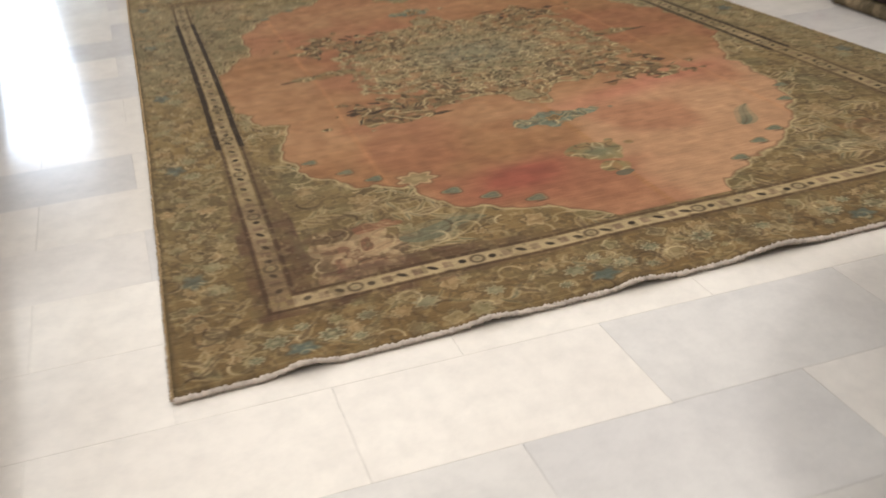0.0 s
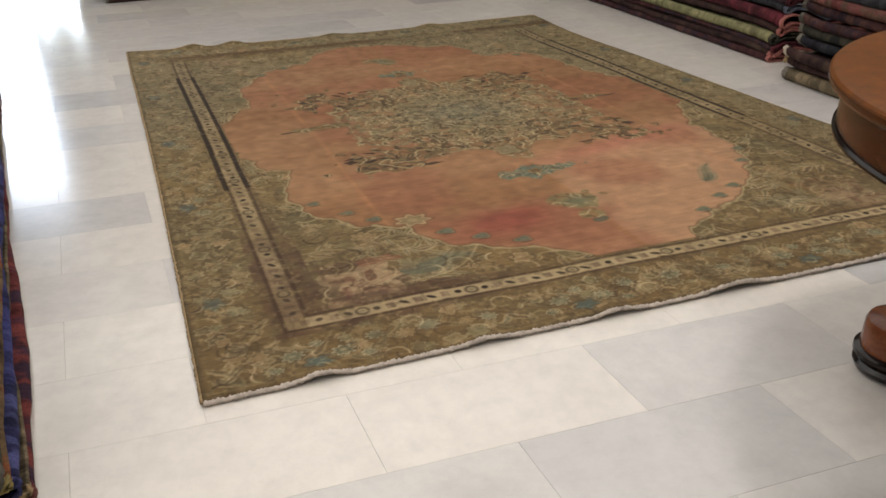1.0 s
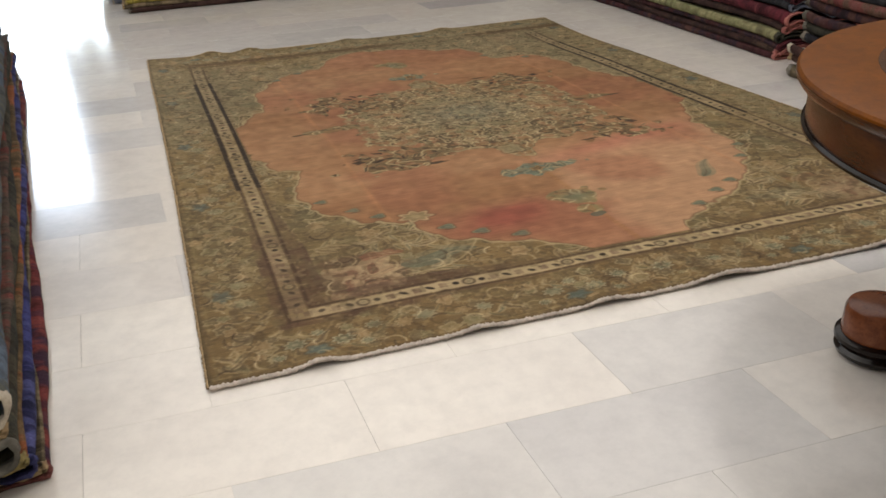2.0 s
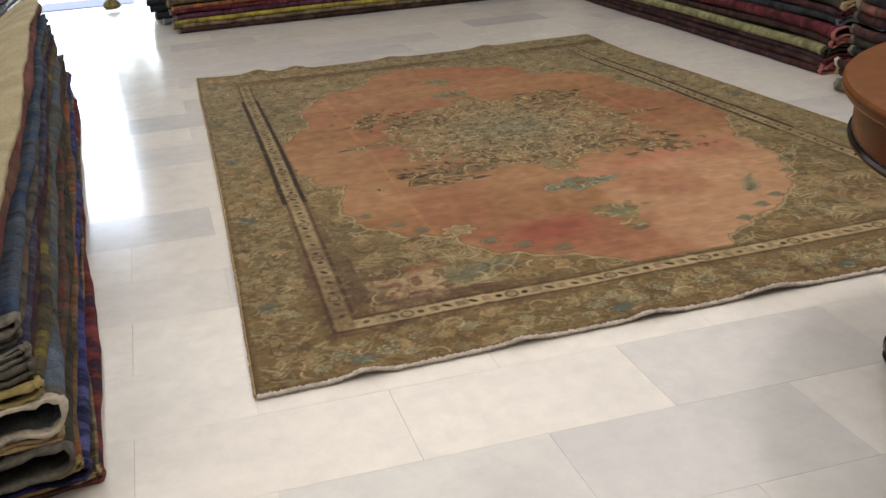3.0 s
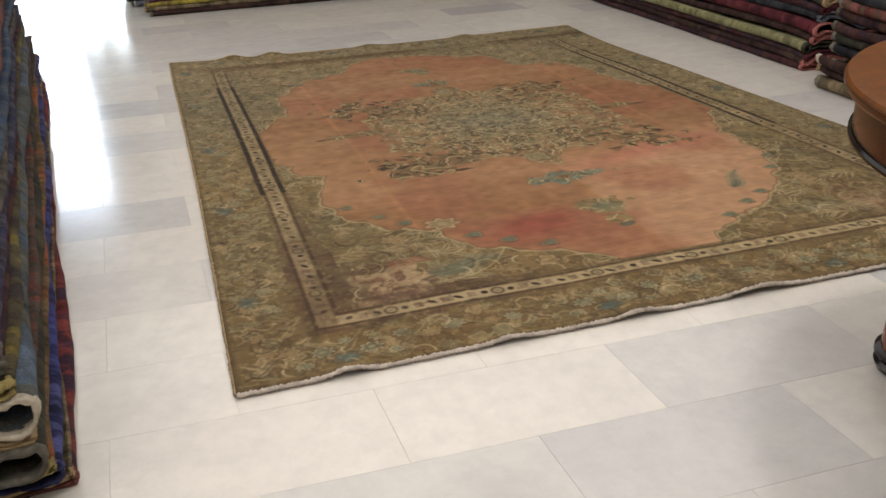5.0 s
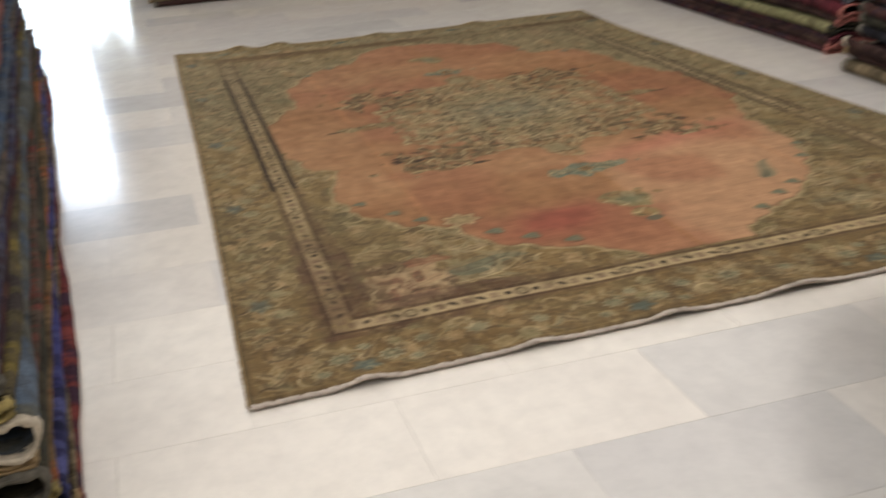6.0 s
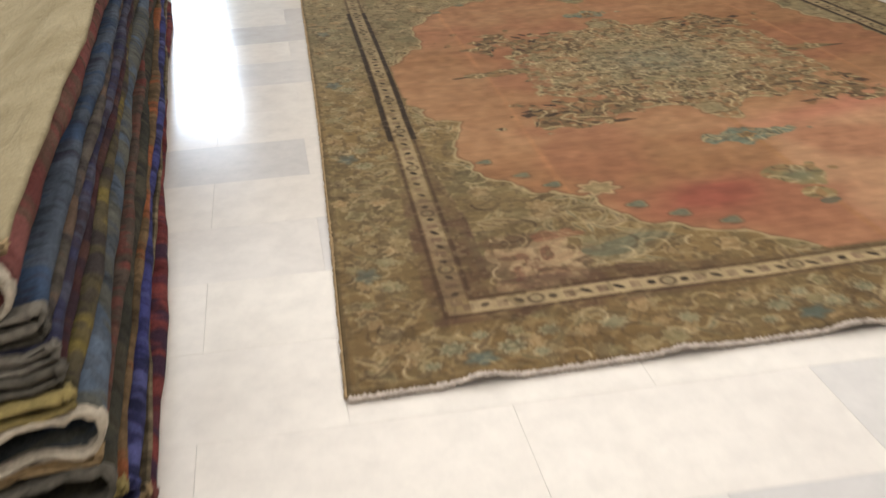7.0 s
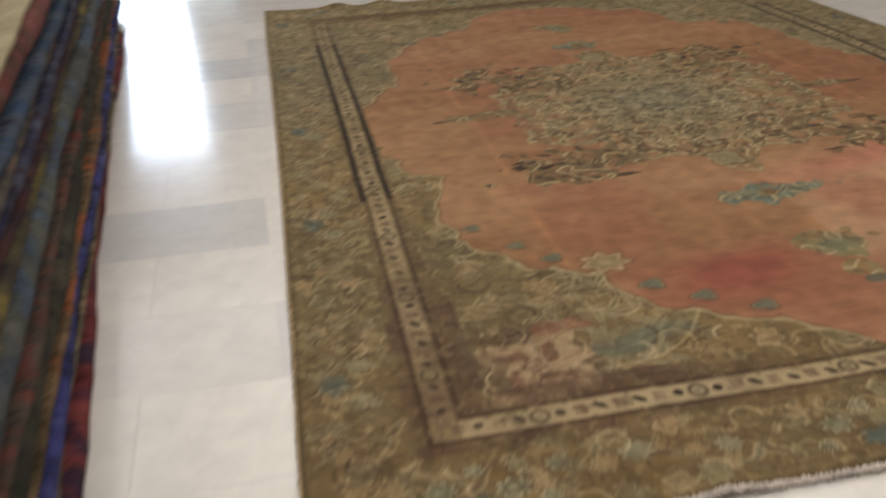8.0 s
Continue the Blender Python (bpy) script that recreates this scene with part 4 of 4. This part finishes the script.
def stack(origin, turn, length, width, layers, group, place, **more):
    """layers, from the floor up: wool, fringe, height, set-back of the fold, set-back of the near end, words, cut at the far end."""
    z, seed = 0.0, int(abs(origin[0] * 37 + origin[1] * 91)) + 3
    base = pose(origin[0], origin[1], 0, 0, 0, turn)
    for i, (key, fr, h, back, start, words, *cut) in enumerate(layers):
        ob = folded_rug(length - start - sum(cut), width, h, z, seed + i * 7, W[key], fr, words + " folded rug " + place, group, flow=origin[1], **more)
        ob.matrix_world = base @ Matrix.Translation((-back, start, z))
        z += h + 0.001


stack((-0.352, -0.175), 5.3, 4.12, 0.95, [
    ("red", W["rose"], 0.034, 0.0, 0.0, "dusty red wool", 0.47),
    ("bark", TAN, 0.012, 0.010, -0.02, "thin tan flat-woven"),
    ("blue", W["blue"], 0.040, 0.012, -0.045, "violet blue wool"),
    ("gold", MUSTARD, 0.022, 0.024, -0.055, "orange and tan wool"),
    ("dark", DARK_FRINGE, 0.075, 0.034, -0.12, "near-black olive wool"),
    ("brick", TAN, 0.022, 0.040, -0.085, "brownish red wool"),
    ("slate", CREAM, 0.085, 0.042, -0.10, "grey-blue wool"),
    ("olive", MUSTARD, 0.036, 0.056, -0.08, "yellow-olive wool"),
    ("maroon", DARK_FRINGE, 0.030, 0.062, -0.065, "dark maroon wool"),
    ("navy", GREY_FRINGE, 0.030, 0.062, -0.065, "dark blue-violet wool"),
    ("grey", DARK_FRINGE, 0.025, 0.074, -0.055, "brownish grey wool"),
    ("teal", GREY_FRINGE, 0.035, 0.070, -0.06, "dusty blue wool"),
    ("rose", CREAM, 0.085, 0.090, -0.06, "rose-brown wool"),
    ("beige", TAN, 0.016, 0.093, -0.065, "beige loosely woven top"),
], "rug pile beside the walkway", "in a tall pile", t=0.0078, waver=0.008, tail=0.02, ripple=0.009, loose=0.12, nest=0.3)

stack((-0.10, 5.42), -90, 3.0, 0.95, [
    ("umber", GREY_FRINGE, 0.040, 0.0, 0.03, "dark brown wool"),
    ("bark", TAN, 0.036, 0.01, 0.0, "tan wool"),
    ("lemon", MUSTARD, 0.034, 0.005, 0.02, "bright yellow wool"),
    ("plum", GREY_FRINGE, 0.040, 0.01, 0.03, "dark plum wool"),
    ("wine", GREY_FRINGE, 0.036, 0.015, 0.01, "wine red wool"),
    ("rust", TAN, 0.030, 0.01, 0.02, "rust orange wool"),
    ("olive", MUSTARD, 0.040, 0.02, 0.0, "olive wool"),
    ("green", GREY_FRINGE, 0.040, 0.02, 0.02, "faded green wool"),
    ("umber", GREY_FRINGE, 0.045, 0.02, 0.02, "dark brown wool"),
    ("navy", GREY_FRINGE, 0.045, 0.02, 0.02, "dark navy wool"),
], "rug pile across the end of the shop", "in a pile by the doorway")

stack((3.16, 5.0), 180, 3.02, 0.95, [
    ("maroon", PINK, 0.036, 0.0, 0.0, "dark maroon wool"),
    ("umber", PINK, 0.034, 0.012, -0.03, "dark brown wool"),
    ("maroon", W["wine"], 0.030, 0.02, 0.02, "dark maroon wool"),
    ("green", W["dark"], 0.052, 0.012, 0.10, "light olive green wool"),
    ("umber", PINK, 0.040, 0.045, 0.0, "dark brown wool"),
    ("wine", PINK, 0.062, 0.05, 0.06, "wine red wool"),
    ("ink", W["sky"], 0.044, 0.075, -0.03, "charcoal wool"),
    ("maroon", W["wine"], 0.036, 0.08, 0.02, "dark wine wool"),
    ("dark", TAN, 0.046, 0.09, 0.07, "dark olive wool"),
    ("dark", W["green"], 0.050, 0.10, 0.0, "dark green wool"),
    ("ink", GREY_FRINGE, 0.050, 0.10, 0.0, "charcoal wool"),
    ("wine", PINK, 0.050, 0.11, 0.0, "wine red wool"),
    ("umber", TAN, 0.050, 0.12, 0.02, "dark brown wool"),
    ("ink", GREY_FRINGE, 0.050, 0.12, 0.0, "charcoal wool"),
], "rug pile along the side of the shop", "in a pile along the aisle", tail=0.022, ripple=0.014)

stack((3.0, 1.66), 180, 1.9, 0.9, [
    ("bark", GREY_FRINGE, 0.060, 0.0, 0.0, "beige-brown wool"),
    ("umber", TAN, 0.040, 0.01, 0.0, "brown wool"),
    ("umber", CREAM, 0.050, 0.0, 0.01, "dark umber wool"),
    ("ink", GREY_FRINGE, 0.050, 0.08, 0.0, "grey-green charcoal wool"),
    ("dark", GREY_FRINGE, 0.050, 0.08, 0.0, "dark green wool"),
    ("maroon", DARK_FRINGE, 0.050, 0.07, 0.0, "dark maroon wool"),
    ("maroon", DARK_FRINGE, 0.050, 0.09, 0.0, "dark maroon wool"),
    ("rose", GREY_FRINGE, 0.050, 0.08, 0.0, "dark rose wool"),
    ("ink", GREY_FRINGE, 0.050, 0.09, 0.0, "charcoal wool"),
], "rug pile by the table", "in a pile behind the table", tail=0.022, ripple=0.014)

stack((-0.24, 5.95), -90, 1.4, 1.2, [
    ("sky", CREAM, 0.05, 0.0, 0.05, "blue-grey wool"),
    ("ink", GREY_FRINGE, 0.06, 0.0, 0.0, "black wool"),
    ("ink", None, 0.06, 0.01, -0.03, "black wool"),
    ("ink", None, 0.06, 0.0, -0.05, "black wool"),
    ("dark", None, 0.06, 0.02, -0.02, "black wool"),
    ("ink", None, 0.06, 0.0, 0.0, "black wool"),
    ("dark", None, 0.06, 0.02, 0.0, "black wool"),
], "dark rug pile near the door", "in a dark pile by the door")

stack((-1.32, 5.1), 0, 1.9, 0.9, [
    ("ink", None, 0.06, -0.06, 0.6, "black wool"),
    ("plum", W["sky"], 0.05, 0.0, 0.0, "pinkish wool"),
    ("slate", W["sky"], 0.05, 0.01, 0.0, "pale blue-grey wool"),
    ("plum", GREY_FRINGE, 0.04, 0.0, 0.0, "dull plum wool"),
    ("slate", W["sky"], 0.05, 0.02, 0.0, "pale blue-grey wool"),
    ("slate", W["sky"], 0.05, 0.02, 0.0, "pale blue-grey wool"),
    ("plum", W["sky"], 0.05, 0.03, 0.0, "pinkish wool"),
    ("slate", W["sky"], 0.05, 0.03, 0.0, "pale blue-grey wool"),
], "pale rug pile near the door", "in a pale pile near the door")


# ---- the round table ----
def round_table(x, y):
    thing = new("round_table")
    thing.location = (x, y, 0)
    tagged(thing, "round polished brown wooden pedestal table with banded top", "table")
    part("tabletop", lathe([(0.0, 0.748), (0.44, 0.748), (0.447, 0.7598), (0.0, 0.7602)], 96, "tabletop"), TOP_WOOD, thing)
    ring = lathe([(0.45, 0.748), (0.600, 0.748), (0.5995, 0.753), (0.595, 0.758), (0.586, 0.760), (0.449, 0.760)], 96, "top_band")
    part("top_band", ring, BAND_WOOD, thing, "lighter crossbanded rim")
    part("inlay", lathe([(0.436, 0.7600), (0.451, 0.7600), (0.4505, 0.7606), (0.4365, 0.7606)], 96, "inlay"), DARK_WOOD, thing, "thin dark inlaid ring")
    # the edge's shading is put into the colour by using the dark wood
    part("rim", lathe([(0.45, 0.722), (0.580, 0.722), (0.592, 0.727), (0.600, 0.738), (0.601, 0.7478), (0.45, 0.7478)], 96, "rim"), DARK_WOOD, thing, "rounded table edge with its shading in darker wood")
    part("apron", lathe([(0.40, 0.640), (0.568, 0.640), (0.572, 0.650), (0.572, 0.722), (0.40, 0.722)], 96, "apron"), DARK_WOOD, thing, "dark brown curved apron")
    part("moulding", lathe([(0.50, 0.630), (0.573, 0.630), (0.579, 0.635), (0.579, 0.640), (0.574, 0.645), (0.50, 0.645)], 96, "moulding"), BLACK_WOOD, thing, "glossy black lower moulding")
    part("column", lathe([(0.10, 0.10), (0.12, 0.14), (0.09, 0.20), (0.06, 0.26), (0.075, 0.34), (0.105, 0.42), (0.10, 0.48), (0.065, 0.54), (0.09, 0.60), (0.14, 0.66), (0.14, 0.70)], 48, "column"), DARK_WOOD, thing)
    for k in range(4):
        turn = Matrix.Rotation(radians(FOOT_TURN + 90 * k), 4, "Z")
        bm = bmesh.new()
        prev = None
        for s in range(9):
            f = s / 8
            px, pz = 0.07 + 0.26 * f, 0.20 - 0.125 * f ** 0.8
            hw, hh = 0.038 - 0.006 * f, 0.045 - 0.012 * f
            ringv = [bm.verts.new(turn @ Vector((px, hw * math.cos(a), pz + hh * math.sin(a)))) for a in (2 * math.pi * q / 12 for q in range(12))]
            if prev:
                for q in range(12):
                    bm.faces.new((prev[q], prev[(q + 1) % 12], ringv[(q + 1) % 12], ringv[q]))
            prev = ringv
        bm.faces.new(prev)
        bmesh.ops.recalc_face_normals(bm, faces=bm.faces[:])
        for fc in bm.faces:
            fc.smooth = True
        leg = part("leg", bm, DARK_WOOD, thing)
        pad = lathe([(0.0, 0.062), (0.084, 0.062), (0.086, 0.07), (0.083, 0.128), (0.078, 0.138), (0.068, 0.142), (0.0, 0.143)], 40, "pad")
        ob = part("pad", pad, PAD_WOOD, leg, "round reddish brown pad")
        ob.matrix_local = turn @ Matrix.Translation((FOOT_OUT, 0, 0))
        bun = lathe([(0.05, 0.0), (0.078, 0.004), (0.092, 0.014), (0.096, 0.026), (0.088, 0.035), (0.092, 0.040), (0.099, 0.050), (0.098, 0.060), (0.086, 0.066)], 40, "bun_foot")
        ob = part("bun_foot", bun, BLACK_WOOD, leg, "glossy black turned foot")
        ob.matrix_local = turn @ Matrix.Translation((FOOT_OUT, 0, 0))
    return thing


TABLE_X, TABLE_Y = 1.70, -0.83
FOOT_TURN, FOOT_OUT = 112.8, 0.374
round_table(TABLE_X, TABLE_Y)

# ---- the doorway ----
door = new("door_1")
tagged(door, "open glass shop door with pale blue metal frame", "door", kind="structure")
for name, bx in (("frame_post", (DOOR_X0, DOOR_Y + 0.02, 0, DOOR_X0 + 0.07, DOOR_Y + 0.12, DOOR_H)), ("frame_post", (DOOR_X1 - 0.05, DOOR_Y + 0.02, 0, DOOR_X1, DOOR_Y + 0.12, DOOR_H)), ("frame_head", (DOOR_X0 + 0.07, DOOR_Y + 0.02, DOOR_H - 0.07, DOOR_X1 - 0.05, DOOR_Y + 0.12, DOOR_H))):
    part(name, box(*bx, bevel=0.006), FRAME_METAL, door)
part("threshold", box(DOOR_X0 + 0.07, DOOR_Y - 0.03, 0.001, DOOR_X1 - 0.05, DOOR_Y + 0.02, 0.006, bevel=0.002), FRAME_METAL, door, "low metal threshold strip")
mat = part("door_mat", box(-1.36, DOOR_Y + 0.03, 0.0, -0.46, DOOR_Y + 0.62, 0.014, bevel=0.005), MAT_BLUE)
tagged(mat, "blue-grey door mat on the paving outside", "door mat")

bm = bmesh.new()
grid = []
for i in range(23):
    z = 2.42 - i * 0.088
    line = []
    for k in range(25):
        x = -0.78 + 0.53 * k / 24
        low = 0.055 * math.cos(k / 24 * 4 * math.pi) if i == 22 else 0
        line.append(bm.verts.new((x, DOOR_Y - 0.014 + 0.006 * math.sin(k * 0.9), z - low)))
    grid.append(line)
for i in range(22):
    for k in range(24):
        bm.faces.new((grid[i][k], grid[i + 1][k], grid[i + 1][k + 1], grid[i][k + 1]))
bmesh.ops.solidify(bm, geom=bm.faces[:], thickness=0.008)
hung = part("hanging_rug", bm, W["ink"])
tagged(hung, "dark wool rug hung across half the doorway", "rug")

# ---- small bag by the door ----
bag = lathe([(0.02, 0.0), (0.07, 0.003), (0.085, 0.03), (0.075, 0.07), (0.055, 0.105), (0.02, 0.13), (0.028, 0.15), (0.012, 0.155)], 36, "cloth_bag")
for vert in bag.vertices:
    ang = math.atan2(vert.co.y, vert.co.x)
    k = 1 + 0.16 * math.sin(ang * 7 + vert.co.z * 22) + 0.08 * math.sin(ang * 3 + 1)
    vert.co.x, vert.co.y = vert.co.x * k * 1.15, vert.co.y * k * 0.8
bag = part("cloth_bag", bag, W["olive"])
bag.location, bag.scale = (-0.66, 7.30, 0.0), (0.75, 0.75, 0.7)
tagged(bag, "small crumpled olive cloth bag on the floor", "bag")

# ---- the marble floor, slab by slab ----
floor = part("floor", box(-4.4, -4.4, -0.2, 5.6, DOOR_Y + 0.2, -0.004), GROUT)
tagged(floor, "polished white and grey marble slab floor", "floor", kind="structure")
SLAB_L, SLAB_D, GAP = 0.609, 0.2985, 0.0005
ROW0_Y, ROW0_X = -0.071, -0.002
AX, AY = Vector((1.0, -0.034, 0)), Vector((-0.03, 1.0, 0))
GREY_SLABS = {(-1, 1), (-2, 0), (-2, 1), (-3, 0), (-3, 1), (4, -1), (9, -1), (12, 1), (15, 3)}


def slab_mesh(name, mat):
    g, c = GAP / 2, 0.0003
    vs, fs = [], []
    for inset, z in ((g, -0.02), (g, -0.0003), (g + c, 0.0)):
        for sx, sy in ((inset, inset), (SLAB_L - inset, inset), (SLAB_L - inset, SLAB_D - inset), (inset, SLAB_D - inset)):
            vs.append(AX * sx + AY * sy + Vector((0, 0, z)))
    for i in (0, 4):
        for k in range(4):
            k2 = (k + 1) % 4
            fs.append((i + k, i + k2, i + 4 + k2, i + 4 + k))
    fs.append((8, 9, 10, 11))
    me = mesh_of(name, vs, fs, smooth=False)
    me.materials.append(mat)
    return me


white_slab, grey_slab = slab_mesh("slab", MARBLE_WHITE), slab_mesh("slab", MARBLE_GREY)
rest_v, rest_f, rest_n = {0: [], 1: []}, {0: [], 1: []}, {0: 0, 1: 0}
pick = random.Random(5)
for row in range(-14, 25):
    for column in range(-9, 11):
        shift = 0.318 if row % 2 else 0.0
        at = Vector((ROW0_X, ROW0_Y, 0)) + AX * (SLAB_L * column + shift) + AY * SLAB_D * row
        if not (-4.7 < at.x < 5.5 and -4.6 < at.y < DOOR_Y + 0.1):
            continue
        grey = (row, column) in GREY_SLABS or (pick.random() < 0.12 and (at.y > 2.6 or at.x > 1.6))
        src = grey_slab if grey else white_slab
        jig = pick.uniform(-0.0001, 0.0)
        if -1.5 < at.x < 3.3 and -2.2 < at.y < 6.0 and not (0.15 < at.x < 1.9 and 0.2 < at.y < 3.1):
            ob = new("slab", src)
            ob.parent, ob.location = floor, (at.x, at.y, jig)
        else:
            k = int(grey)
            for vv in src.vertices:
                rest_v[k].append((vv.co.x + at.x, vv.co.y + at.y, vv.co.z + jig))
            for pp in src.polygons:
                rest_f[k].append(tuple(q + rest_n[k] for q in pp.vertices))
            rest_n[k] += len(src.vertices)
for k, mat in ((0, MARBLE_WHITE), (1, MARBLE_GREY)):
    ob = part("slabs", mesh_of("slabs", rest_v[k], rest_f[k], smooth=False), mat, floor)
    ob["kind"] = "stuff"
